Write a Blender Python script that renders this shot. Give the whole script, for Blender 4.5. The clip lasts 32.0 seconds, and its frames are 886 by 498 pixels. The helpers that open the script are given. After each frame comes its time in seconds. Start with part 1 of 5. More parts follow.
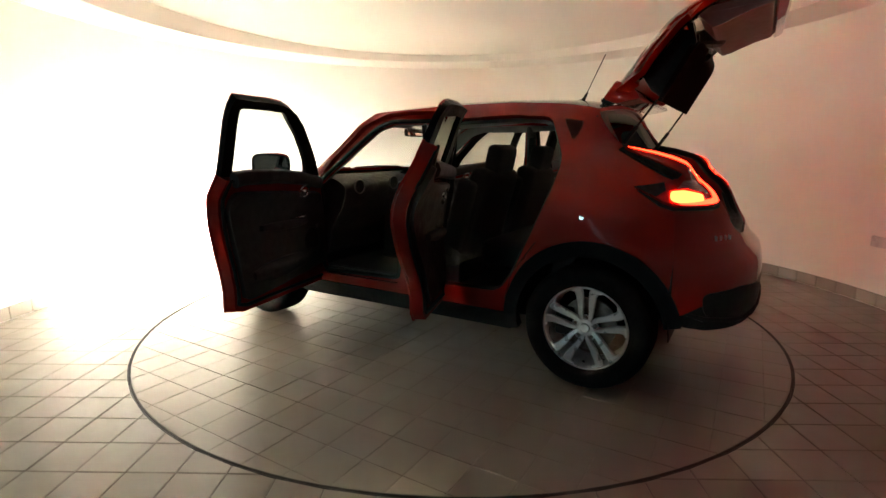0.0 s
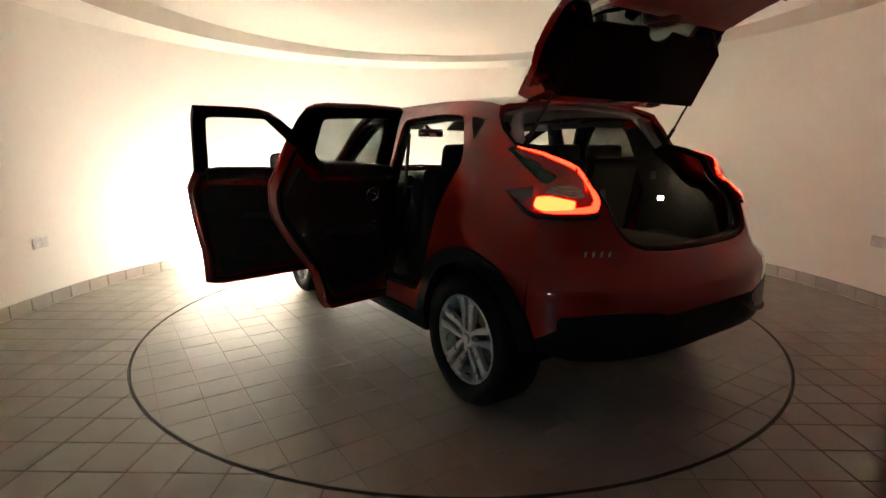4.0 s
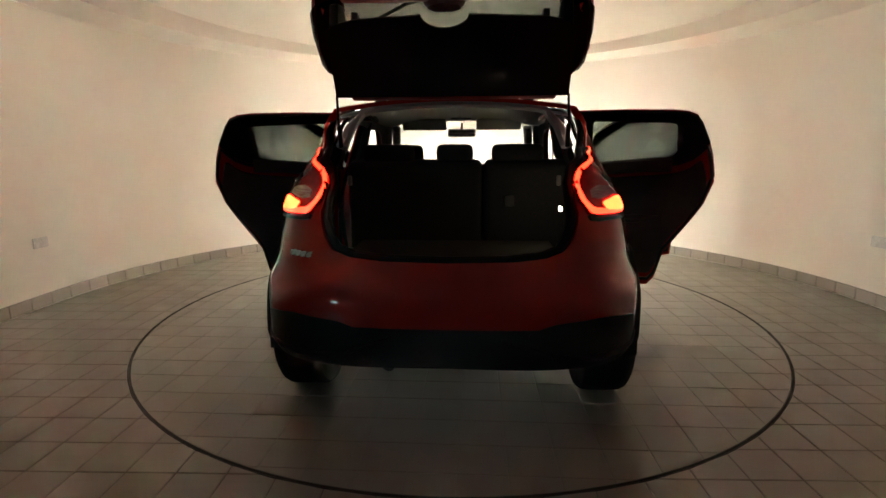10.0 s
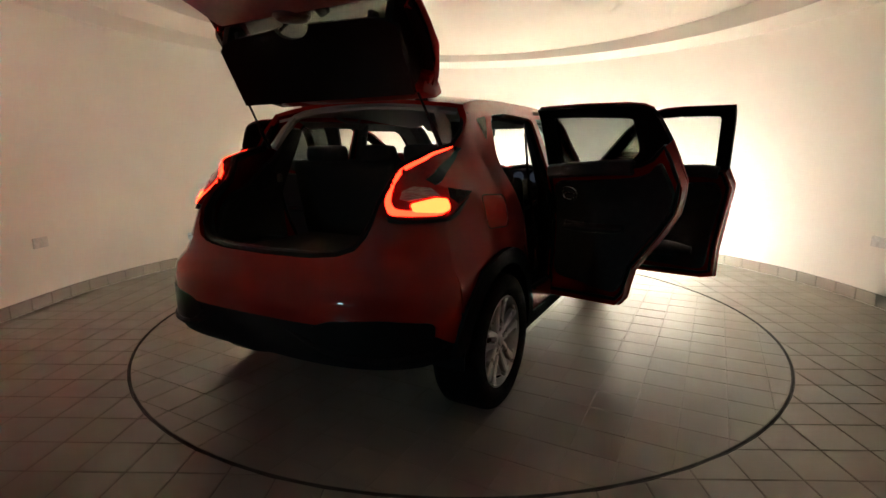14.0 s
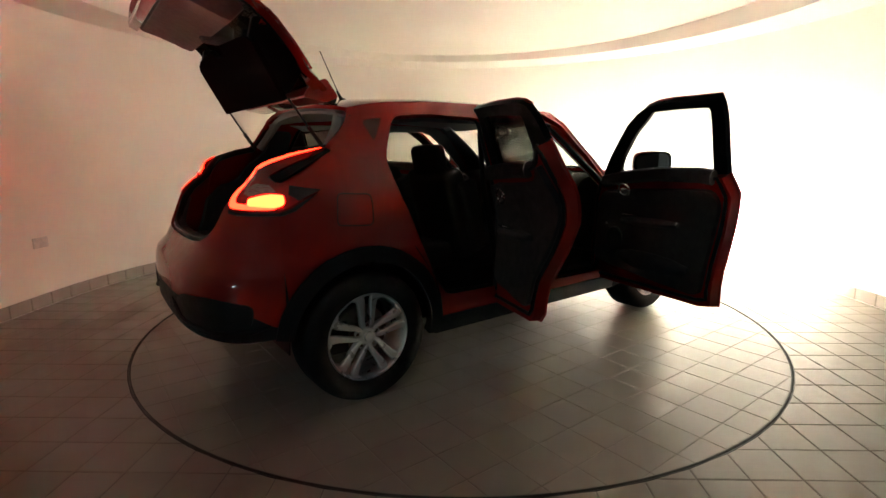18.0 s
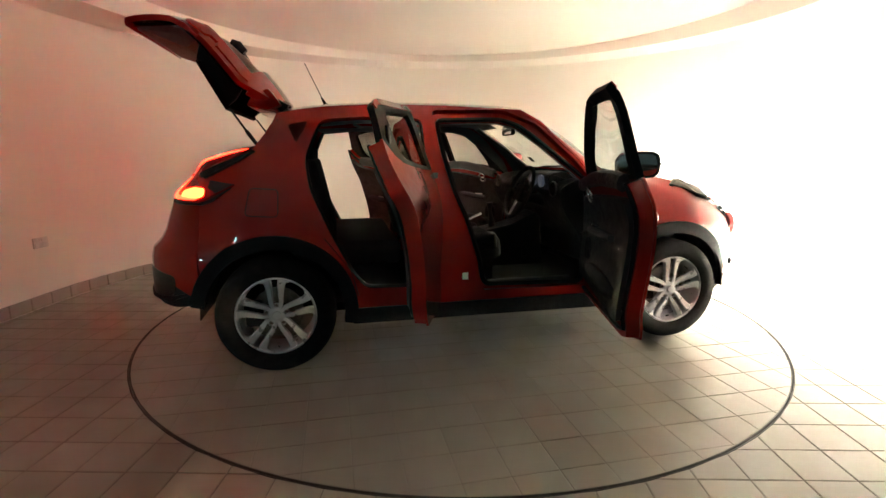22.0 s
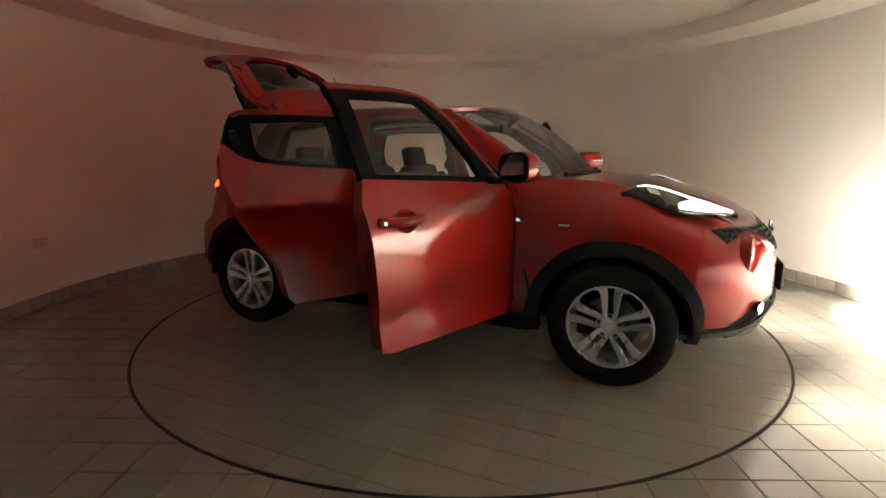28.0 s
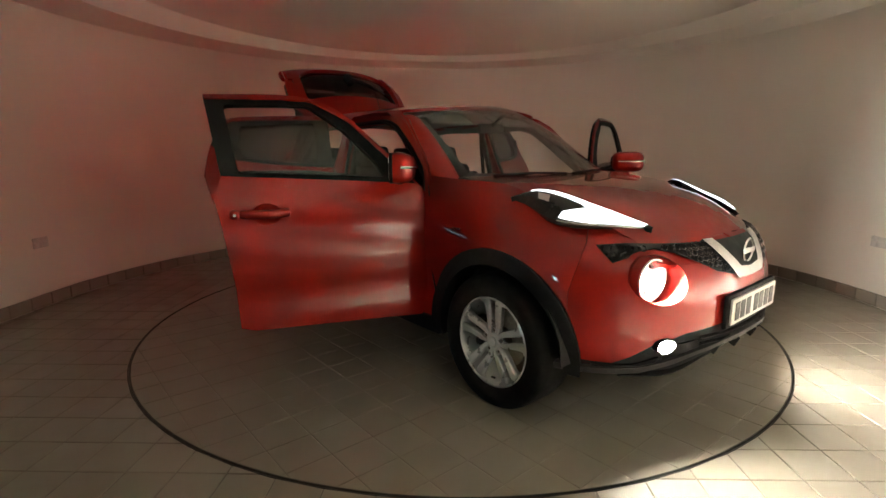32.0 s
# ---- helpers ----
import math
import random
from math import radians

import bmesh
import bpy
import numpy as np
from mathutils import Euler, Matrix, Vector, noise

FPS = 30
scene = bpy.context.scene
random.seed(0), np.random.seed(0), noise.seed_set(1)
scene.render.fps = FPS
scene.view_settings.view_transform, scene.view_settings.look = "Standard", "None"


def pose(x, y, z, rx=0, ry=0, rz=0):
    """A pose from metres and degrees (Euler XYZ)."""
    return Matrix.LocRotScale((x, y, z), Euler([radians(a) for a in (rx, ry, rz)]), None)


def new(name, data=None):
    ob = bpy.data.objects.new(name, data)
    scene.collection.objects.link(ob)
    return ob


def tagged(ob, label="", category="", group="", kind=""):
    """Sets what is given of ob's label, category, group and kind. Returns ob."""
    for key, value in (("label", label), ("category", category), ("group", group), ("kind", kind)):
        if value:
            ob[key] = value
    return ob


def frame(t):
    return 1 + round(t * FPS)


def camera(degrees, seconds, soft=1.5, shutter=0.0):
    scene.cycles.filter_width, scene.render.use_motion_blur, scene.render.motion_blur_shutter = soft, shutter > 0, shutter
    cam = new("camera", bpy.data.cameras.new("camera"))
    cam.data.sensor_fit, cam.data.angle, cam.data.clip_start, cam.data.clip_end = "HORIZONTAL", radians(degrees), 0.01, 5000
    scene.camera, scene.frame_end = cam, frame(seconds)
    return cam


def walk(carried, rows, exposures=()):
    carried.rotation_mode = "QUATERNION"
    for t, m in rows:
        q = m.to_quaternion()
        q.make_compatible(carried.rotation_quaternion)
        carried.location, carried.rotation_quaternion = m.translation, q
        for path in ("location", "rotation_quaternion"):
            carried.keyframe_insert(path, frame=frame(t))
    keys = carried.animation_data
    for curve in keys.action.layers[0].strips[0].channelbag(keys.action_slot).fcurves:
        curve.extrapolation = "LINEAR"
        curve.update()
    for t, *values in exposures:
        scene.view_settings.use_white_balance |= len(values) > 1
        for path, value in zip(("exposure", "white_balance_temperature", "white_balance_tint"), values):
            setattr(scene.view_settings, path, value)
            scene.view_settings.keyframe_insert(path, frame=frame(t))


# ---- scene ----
from mathutils.geometry import delaunay_2d_cdt

cam = camera(83.03, 32.0)
EYE = (0.0, -3.857, 1.238)
VIEW = pose(*EYE, 90 - 10.855, 0, 1.468) @ pose(0, 0, 0, 0, 0, -0.238)
walk(cam, [(0.0, VIEW), (32.0, VIEW)], exposures=[(0.0, 2.25), (2.0, 2.0), (3.0, 1.85), (6.0, 1.58), (9.0, 1.68), (12.0, 1.75), (14.0, 1.65), (17.0, 1.9), (20.0, 2.35), (22.0, 2.45), (23.0, 2.35), (25.5, 1.8), (28.0, 1.05), (30.0, 1.25), (32.0, 1.35)])

# ---- world: a closed room, next to no light from outside ----
world = bpy.data.worlds.new("world")
world.use_nodes = True
world.node_tree.nodes["Background"].inputs[0].default_value = (0.02, 0.02, 0.022, 1)
world.node_tree.nodes["Background"].inputs[1].default_value = 0.1
scene.world = world

# ---- the turning of car and turntable ----
SPIN0, SPIN = 149.779, -6.1922
CAR_X, CAR_Y = 0.0055, -0.0349


def turn_rows(x, y, z):
    rows = []
    for i in range(17):
        a = SPIN0 + SPIN * i * 2.0
        m = pose(0, 0, 0, 0, 0, a) @ Matrix.Translation((x, y, z))
        rows.append((i * 2.0, m))
    return rows


# ---- materials ----
def node_mat(name):
    m = bpy.data.materials.new(name)
    m.use_nodes = True
    nt = m.node_tree
    return m, nt, nt.nodes["Principled BSDF"]


def grain(nt, scale, lo, hi, detail=4.0, stretch=(1, 1, 1)):
    co = nt.nodes.new("ShaderNodeTexCoord")
    mp = nt.nodes.new("ShaderNodeMapping")
    mp.inputs["Scale"].default_value = stretch
    no = nt.nodes.new("ShaderNodeTexNoise")
    no.inputs["Scale"].default_value = scale
    no.inputs["Detail"].default_value = detail
    rg = nt.nodes.new("ShaderNodeMapRange")
    rg.inputs["From Min"].default_value, rg.inputs["From Max"].default_value = 0.3, 0.7
    rg.inputs["To Min"].default_value, rg.inputs["To Max"].default_value = lo, hi
    nt.links.new(co.outputs["Object"], mp.inputs["Vector"])
    nt.links.new(mp.outputs["Vector"], no.inputs["Vector"])
    nt.links.new(no.outputs["Fac"], rg.inputs["Value"])
    return rg.outputs["Result"]


def mixed(nt, fac, a, b):
    mx = nt.nodes.new("ShaderNodeMix")
    mx.data_type = "RGBA"
    for sock, v in ((mx.inputs[6], a), (mx.inputs[7], b)):
        if isinstance(v, tuple):
            sock.default_value = (*v, 1)
        else:
            nt.links.new(v, sock)
    nt.links.new(fac, mx.inputs[0])
    return mx.outputs[2]


def bumped(nt, bs, height, strength, dist=0.01):
    b = nt.nodes.new("ShaderNodeBump")
    b.inputs["Strength"].default_value = strength
    b.inputs["Distance"].default_value = dist
    nt.links.new(height, b.inputs["Height"])
    nt.links.new(b.outputs[0], bs.inputs["Normal"])


def surface(name, a, b=None, rough=(0.5, 0.5), metal=0.0, scale=20, fine=0, bump=0.0, coat=0.0, spec=0.5, stretch=(1, 1, 1)):
    """A surface with two tones of colour, two of gloss, and relief."""
    m, nt, bs = node_mat(name)
    g = grain(nt, scale, 0, 1, stretch=stretch)
    nt.links.new(mixed(nt, g, a, b or tuple(c * 0.8 for c in a)), bs.inputs["Base Color"])
    nt.links.new(grain(nt, scale * 0.37, rough[0], rough[1]), bs.inputs["Roughness"])
    bs.inputs["Metallic"].default_value = metal
    bs.inputs["Specular IOR Level"].default_value = spec
    bs.inputs["Coat Weight"].default_value = coat
    bs.inputs["Coat Roughness"].default_value = 0.012
    if bump:
        bumped(nt, bs, grain(nt, fine or scale * 6, 0, 1), bump)
    return m


def glowing(name, colour, strength, base=(0.8, 0.8, 0.8)):
    m, nt, bs = node_mat(name)
    bs.inputs["Base Color"].default_value = (*base, 1)
    bs.inputs["Emission Color"].default_value = (*colour, 1)
    bs.inputs["Emission Strength"].default_value = strength
    bs.inputs["Roughness"].default_value = 0.3
    return m


def glassy(name, tint, rough=0.0, clear=0.9):
    """Thin sheet of glass: see-through, with a gloss that grows at grazing angles."""
    m, nt, bs = node_mat(name)
    out = nt.nodes["Material Output"]
    tr = nt.nodes.new("ShaderNodeBsdfTransparent")
    tr.inputs[0].default_value = (*[c * clear for c in tint], 1)
    gl = nt.nodes.new("ShaderNodeBsdfGlossy")
    gl.inputs["Roughness"].default_value = rough
    lw = nt.nodes.new("ShaderNodeLayerWeight")
    lw.inputs[0].default_value = 0.5
    pw_ = nt.nodes.new("ShaderNodeMath")
    pw_.operation = "POWER"
    pw_.inputs[1].default_value = 4.0
    ma = nt.nodes.new("ShaderNodeMath")
    ma.operation = "MULTIPLY_ADD"
    ma.inputs[1].default_value, ma.inputs[2].default_value = 0.8, 0.035
    mx = nt.nodes.new("ShaderNodeMixShader")
    nt.links.new(lw.outputs["Facing"], pw_.inputs[0])
    nt.links.new(pw_.outputs[0], ma.inputs[0])
    nt.links.new(ma.outputs[0], mx.inputs[0])
    nt.links.new(tr.outputs[0], mx.inputs[1])
    nt.links.new(gl.outputs[0], mx.inputs[2])
    nt.links.new(mx.outputs[0], out.inputs[0])
    return m


PAINT = surface("red_paint", (0.26, 0.0085, 0.0052), (0.245, 0.008, 0.005), (0.36, 0.44), 0.25, 60, coat=1.0, spec=0.05)
CLAD = surface("black_plastic", (0.011, 0.011, 0.012), (0.016, 0.016, 0.017), (0.5, 0.65), 0, 90, 400, 0.15, spec=0.07)
TRIM = surface("interior_plastic", (0.012, 0.0115, 0.0115), (0.018, 0.017, 0.017), (0.5, 0.7), 0, 60, 500, 0.2)
CLOTH = surface("seat_cloth", (0.010, 0.010, 0.011), (0.017, 0.017, 0.018), (0.85, 0.95), 0, 160, 700, 0.4)
CARPET = surface("carpet", (0.02, 0.018, 0.016), (0.033, 0.03, 0.027), (0.9, 1.0), 0, 200, 600, 0.6)
GREYTRIM = surface("grey_trim", (0.11, 0.105, 0.10), (0.14, 0.135, 0.125), (0.5, 0.65), 0, 70, 400, 0.2)
HEADLINER = surface("headliner", (0.4, 0.39, 0.36), (0.34, 0.33, 0.31), (0.9, 0.95), 0, 120, 500, 0.2)
RUBBER = surface("tyre_rubber", (0.009, 0.009, 0.009), (0.014, 0.0135, 0.0135), (0.65, 0.85), 0, 30, 300, 0.2, spec=0.08)
FELT = surface("black_felt", (0.006, 0.006, 0.006), (0.009, 0.009, 0.009), (0.9, 1.0), 0, 120, 500, 0.3, spec=0.03)
SEAL = surface("door_seal", (0.006, 0.006, 0.006), (0.010, 0.010, 0.010), (0.4, 0.5), 0, 60, spec=0.12)
GRILLEBLACK = surface("grille_black", (0.02, 0.02, 0.021), (0.028, 0.028, 0.03), (0.2, 0.3), 0, 60, coat=0.4)
BLADE = surface("grey_plastic", (0.035, 0.034, 0.033), (0.045, 0.044, 0.043), (0.45, 0.6), 0, 80, 400, 0.15, spec=0.2)
GLOSSBLACK = surface("gloss_black", (0.006, 0.006, 0.006), (0.008, 0.008, 0.008), (0.45, 0.55), 0, 40, spec=0.03)
PALETRIM = surface("pale_trim", (0.15, 0.14, 0.127), (0.125, 0.118, 0.107), (0.5, 0.65), 0, 60, 400, 0.2)
ALLOY = surface("alloy", (0.70, 0.71, 0.73), (0.64, 0.65, 0.67), (0.25, 0.36), 0.5, 40, coat=0.5)
IRON = surface("brake_iron", (0.28, 0.26, 0.24), (0.2, 0.17, 0.15), (0.4, 0.6), 0.8, 40)
CHROME = surface("chrome", (0.75, 0.75, 0.76), (0.7, 0.7, 0.72), (0.08, 0.16), 1.0, 30)
MIRROR = surface("mirror_glass", (0.85, 0.86, 0.87), (0.83, 0.84, 0.86), (0.01, 0.02), 1.0, 5)
WINDOW = glassy("clear_glass", (0.93, 0.97, 0.95), 0.0, 0.9)
TINTED = glassy("dark_glass", (0.5, 0.53, 0.52), 0.0, 0.75)
SCREEN = glassy("windscreen_glass", (0.95, 0.98, 0.97), 0.0, 0.9)
LENS = glassy("lamp_lens", (1, 1, 1), 0.02, 0.95)
REDLENS = surface("red_lens", (0.3, 0.01, 0.008), (0.22, 0.008, 0.006), (0.1, 0.16), 0.0, 40, coat=1.0)
DARKLENS = surface("smoked_lens", (0.012, 0.011, 0.011), (0.02, 0.018, 0.018), (0.08, 0.14), 0.0, 40, coat=0.2, spec=0.25)
RIBLENS = surface("ribbed_lens", (0.42, 0.30, 0.28), (0.2, 0.05, 0.045), (0.12, 0.2), 0.2, 300, coat=1.0, stretch=(0.1, 0.1, 1.0))
TAIL = glowing("tail_glow", (1.0, 0.012, 0.004), 6.0, (0.5, 0.02, 0.02))
TAILHOT = glowing("tail_bright_glow", (1.0, 0.014, 0.003), 17.0, (0.5, 0.05, 0.02))
BEAM = glowing("low_beam_glow", (1.0, 0.93, 0.815), 300000.0)
# fill glow, not a lamp of the car; brightens the upper bowl
BOWLFILL = glowing("bowl_fill_glow", (1.0, 0.93, 0.815), 1800.0)
FOGBEAM = glowing("fog_glow", (1.0, 0.92, 0.80), 3000.0)
REFLECTOR = surface("lamp_reflector", (0.05, 0.05, 0.05), (0.04, 0.04, 0.04), (0.6, 0.7), 0, 30)
DRL = glowing("daytime_glow", (0.86, 0.93, 1.0), 1.3)
DAYPANE = glowing("daylit_pane", (0.55, 0.9, 1.0), 8.0)
BOOTGLOW = glowing("boot_lamp_glow", (1.0, 0.8, 0.5), 28.0)
DIALGLOW = glowing("dial_glow", (0.6, 0.72, 1.0), 0.01, (0.02, 0.02, 0.03))
WHITEPLATE = surface("plate_white", (0.72, 0.72, 0.70), (0.66, 0.66, 0.64), (0.35, 0.45), 0, 20)
INK = surface("plate_ink", (0.015, 0.015, 0.015), None, (0.4, 0.5), 0, 20)
WALLPAINT = surface("wall_paint", (0.87, 0.83, 0.755), (0.85, 0.81, 0.735), (0.6, 0.75), 0, 1.6, 220, 0.06)
CEILPAINT = surface("ceiling_paint", (0.88, 0.84, 0.765), (0.86, 0.82, 0.745), (0.7, 0.8), 0, 1.2, 200, 0.05)
LOBBY = surface("lobby_paint", (0.78, 0.74, 0.67), (0.74, 0.70, 0.63), (0.6, 0.75), 0, 1.5, 200, 0.05)
DARKBACK = surface("dark_back_paint", (0.08, 0.077, 0.072), (0.065, 0.062, 0.058), (0.4, 0.55), 0.3, 3)
SOCKETWHITE = surface("socket_plastic", (0.72, 0.70, 0.66), None, (0.3, 0.4), 0, 30)
STEEL = surface("dark_steel", (0.016, 0.0145, 0.013), (0.03, 0.027, 0.025), (0.5, 0.7), 0.3, 25)


def prism(poly, half, bevel=0.0, at_y=0.0):
    """A side-view outline (x, z) drawn out to both sides."""
    b = bmesh.new()
    rows = [[b.verts.new((p[0], at_y + h, p[1])) for p in poly] for h in (-half, half)]
    n = len(poly)
    for i in range(n):
        j = (i + 1) % n
        b.faces.new((rows[0][i], rows[0][j], rows[1][j], rows[1][i]))
    b.faces.new(rows[0])
    b.faces.new(rows[1])
    bmesh.ops.recalc_face_normals(b, faces=b.faces)
    if bevel:
        bmesh.ops.bevel(b, geom=b.edges[:], offset=bevel, segments=2, affect="EDGES", profile=0.6)
    return b


def tile_material(name, a, b, stain, r0, r1):
    """Glazed floor tiles: tone from tile to tile, blotches, worn gloss."""
    m, nt, bs = node_mat(name)
    info = nt.nodes.new("ShaderNodeObjectInfo")
    geo = nt.nodes.new("ShaderNodeNewGeometry")
    add = nt.nodes.new("ShaderNodeMath")
    add.operation = "ADD"
    nt.links.new(info.outputs["Random"], add.inputs[0])
    nt.links.new(geo.outputs["Random Per Island"], add.inputs[1])
    half = nt.nodes.new("ShaderNodeMath")
    half.operation = "MULTIPLY"
    half.inputs[1].default_value = 0.5
    nt.links.new(add.outputs[0], half.inputs[0])
    tone = mixed(nt, half.outputs[0], a, b)
    geo_noise = nt.nodes.new("ShaderNodeTexNoise")
    geo_noise.inputs["Scale"].default_value = 3.0
    geo_noise.inputs["Detail"].default_value = 3
    co = nt.nodes.new("ShaderNodeTexCoord")
    spread = nt.nodes.new("ShaderNodeVectorMath")
    spread.operation = "SCALE"
    spread.inputs[0].default_value = (37.0, 61.0, 23.0)
    nt.links.new(info.outputs["Random"], spread.inputs["Scale"])
    moved = nt.nodes.new("ShaderNodeVectorMath")
    moved.operation = "ADD"
    nt.links.new(co.outputs["Object"], moved.inputs[0])
    nt.links.new(spread.outputs[0], moved.inputs[1])
    nt.links.new(moved.outputs[0], geo_noise.inputs["Vector"])
    rg = nt.nodes.new("ShaderNodeMapRange")
    rg.inputs["From Min"].default_value, rg.inputs["From Max"].default_value = 0.3, 0.8
    nt.links.new(geo_noise.outputs["Fac"], rg.inputs["Value"])
    sc = nt.nodes.new("ShaderNodeMath")
    sc.operation = "MULTIPLY"
    sc.inputs[1].default_value = 0.5
    nt.links.new(rg.outputs["Result"], sc.inputs[0])
    nt.links.new(mixed(nt, sc.outputs[0], tone, stain), bs.inputs["Base Color"])
    wear = nt.nodes.new("ShaderNodeTexNoise")
    wear.inputs["Scale"].default_value = 7.0
    wear.inputs["Detail"].default_value = 5.0
    nt.links.new(moved.outputs[0], wear.inputs["Vector"])
    gloss = nt.nodes.new("ShaderNodeMapRange")
    gloss.inputs["From Min"].default_value, gloss.inputs["From Max"].default_value = 0.2, 0.8
    gloss.inputs["To Min"].default_value, gloss.inputs["To Max"].default_value = r0, r1
    nt.links.new(wear.outputs["Fac"], gloss.inputs["Value"])
    nt.links.new(gloss.outputs["Result"], bs.inputs["Roughness"])
    bumped(nt, bs, wear.outputs["Fac"], 0.05, 0.003)
    return m


TILE = tile_material("floor_tile", (0.25, 0.228, 0.185), (0.21, 0.19, 0.153), (0.155, 0.135, 0.107), 0.3, 0.5)
TABLETILE = tile_material("turntable_tile", (0.245, 0.223, 0.178), (0.215, 0.196, 0.157), (0.165, 0.146, 0.117), 0.29, 0.44)
SKIRT = tile_material("skirting_tile", (0.34, 0.30, 0.25), (0.29, 0.255, 0.21), (0.24, 0.21, 0.17), 0.35, 0.5)
GROUT = surface("grout", (0.05, 0.044, 0.036), (0.085, 0.075, 0.06), (0.8, 0.95), 0, 14, 90, 0.3)
TABLEGROUT = surface("turntable_grout", (0.185, 0.167, 0.134), (0.215, 0.194, 0.157), (0.6, 0.8), 0, 14, 90, 0.2)


# ---- mesh helpers ----
def part(name, bm, material, parent=None, label="", smooth=40):
    """One mesh object from a bmesh, under a thing or a part."""
    if smooth:
        bm.normal_update()
        for e in bm.edges:
            e.smooth = len(e.link_faces) == 2 and e.calc_face_angle(0) < radians(smooth)
        for f in bm.faces:
            f.smooth = True
    me = bpy.data.meshes.new(name)
    bm.to_mesh(me)
    bm.free()
    for mt in material if isinstance(material, (list, tuple)) else [material]:
        me.materials.append(mt)
    ob = new(name, me)
    if parent:
        ob.parent = parent
    if label:
        tagged(ob, label)
    return ob


def box(sx, sy, sz, at=(0, 0, 0), bevel=0.01, seg=2, turn=None, bm=None):
    b = bmesh.new()
    bmesh.ops.create_cube(b, size=1)
    bmesh.ops.scale(b, vec=(sx, sy, sz), verts=b.verts)
    if bevel:
        bmesh.ops.bevel(b, geom=b.edges[:], offset=min(bevel, sx * 0.45, sy * 0.45, sz * 0.45), segments=seg, affect="EDGES", profile=0.6)
    m = Matrix.Translation(at) @ (turn or Matrix())
    bmesh.ops.transform(b, matrix=m, verts=b.verts)
    return joined(bm, b)


def joined(bm, b):
    if bm is None:
        return b
    me = bpy.data.meshes.new("tmp")
    b.to_mesh(me)
    b.free()
    bm.from_mesh(me)
    bpy.data.meshes.remove(me)
    return bm


def lathe(profile, axis="y", seg=40, at=(0, 0, 0), bm=None, close=False, caps=True):
    """Turns (radius, along) points round an axis."""
    b = bmesh.new()
    rings = []
    for r, a in profile:
        ring = []
        for i in range(seg):
            w = 2 * math.pi * i / seg
            c, s = r * math.cos(w), r * math.sin(w)
            co = {"y": (c, a, s), "z": (c, s, a), "x": (a, c, s)}[axis]
            ring.append(b.verts.new(Vector(co) + Vector(at)))
        rings.append(ring)
    pairs = list(zip(rings, rings[1:])) + ([(rings[-1], rings[0])] if close else [])
    for p, q in pairs:
        for i in range(seg):
            j = (i + 1) % seg
            b.faces.new((p[i], p[j], q[j], q[i]))
    if not close and caps:
        for ring in (rings[0], rings[-1]):
            b.faces.new(ring)
    bmesh.ops.remove_doubles(b, verts=b.verts, dist=1e-5)
    bmesh.ops.recalc_face_normals(b, faces=b.faces)
    return joined(bm, b)


def sweep(path, radius, seg=10, flat=1.0, bm=None, up=(0, 0, 1), cap=True):
    """A tube along points; radius a number or one a point; flat squeezes it across 'up'."""
    b = bmesh.new()
    pts = [Vector(p) for p in path]
    rad = radius if isinstance(radius, (list, tuple)) else [radius] * len(pts)
    rings = []
    for i, p in enumerate(pts):
        d = (pts[min(i + 1, len(pts) - 1)] - pts[max(i - 1, 0)]).normalized()
        u = Vector(up)
        s = d.cross(u)
        if s.length < 1e-3:
            s = d.cross(Vector((1, 0, 0)))
        s.normalize()
        u = s.cross(d)
        rings.append([b.verts.new(p + rad[i] * (math.cos(w) * s + flat * math.sin(w) * u)) for w in (2 * math.pi * k / seg for k in range(seg))])
    for p, q in zip(rings, rings[1:]):
        for i in range(seg):
            j = (i + 1) % seg
            b.faces.new((p[i], p[j], q[j], q[i]))
    if cap:
        b.faces.new(rings[0][::-1])
        b.faces.new(rings[-1])
    bmesh.ops.recalc_face_normals(b, faces=b.faces)
    return joined(bm, b)


def smooth_line(pts, n=6, closed=False):
    """Catmull-Rom through points of any dimension."""
    out = []
    m = len(pts)
    last = m if closed else m - 1
    for i in range(last):
        p = [pts[(i + k - 1) % m] if closed else pts[min(max(i + k - 1, 0), m - 1)] for k in range(4)]
        for j in range(n):
            t = j / n
            out.append(tuple(0.5 * (2 * b + (c - a) * t + (2 * a - 5 * b + 4 * c - d) * t * t + (3 * b - a - 3 * c + d) * t ** 3) for a, b, c, d in zip(*p)))
    if not closed:
        out.append(tuple(pts[-1]))
    return out


def rounded(poly, r=0.02, n=3):
    """Rounds the corners of a closed 2D outline."""
    out = []
    m = len(poly)
    for i in range(m):
        a, b, c = (Vector(poly[(i + k) % m]) for k in (-1, 0, 1))
        la, lc = (a - b).length, (c - b).length
        ra, rc = min(r, la * 0.45), min(r, lc * 0.45)
        p, q = b + (a - b) / la * ra, b + (c - b) / lc * rc
        for k in range(n + 1):
            t = k / n
            out.append(tuple((1 - t) ** 2 * p + 2 * t * (1 - t) * b + t * t * q))
    return out


def arc(cx, cz, r, a0, a1, n=14):
    return [(cx + r * math.cos(radians(a0 + (a1 - a0) * i / n)), cz + r * math.sin(radians(a0 + (a1 - a0) * i / n))) for i in range(n + 1)]


def inside(p, poly):
    x, y = p
    c = False
    for (x1, y1), (x2, y2) in zip(poly, poly[1:] + poly[:1]):
        if (y1 > y) != (y2 > y) and x < (x2 - x1) * (y - y1) / (y2 - y1) + x1:
            c = not c
    return c


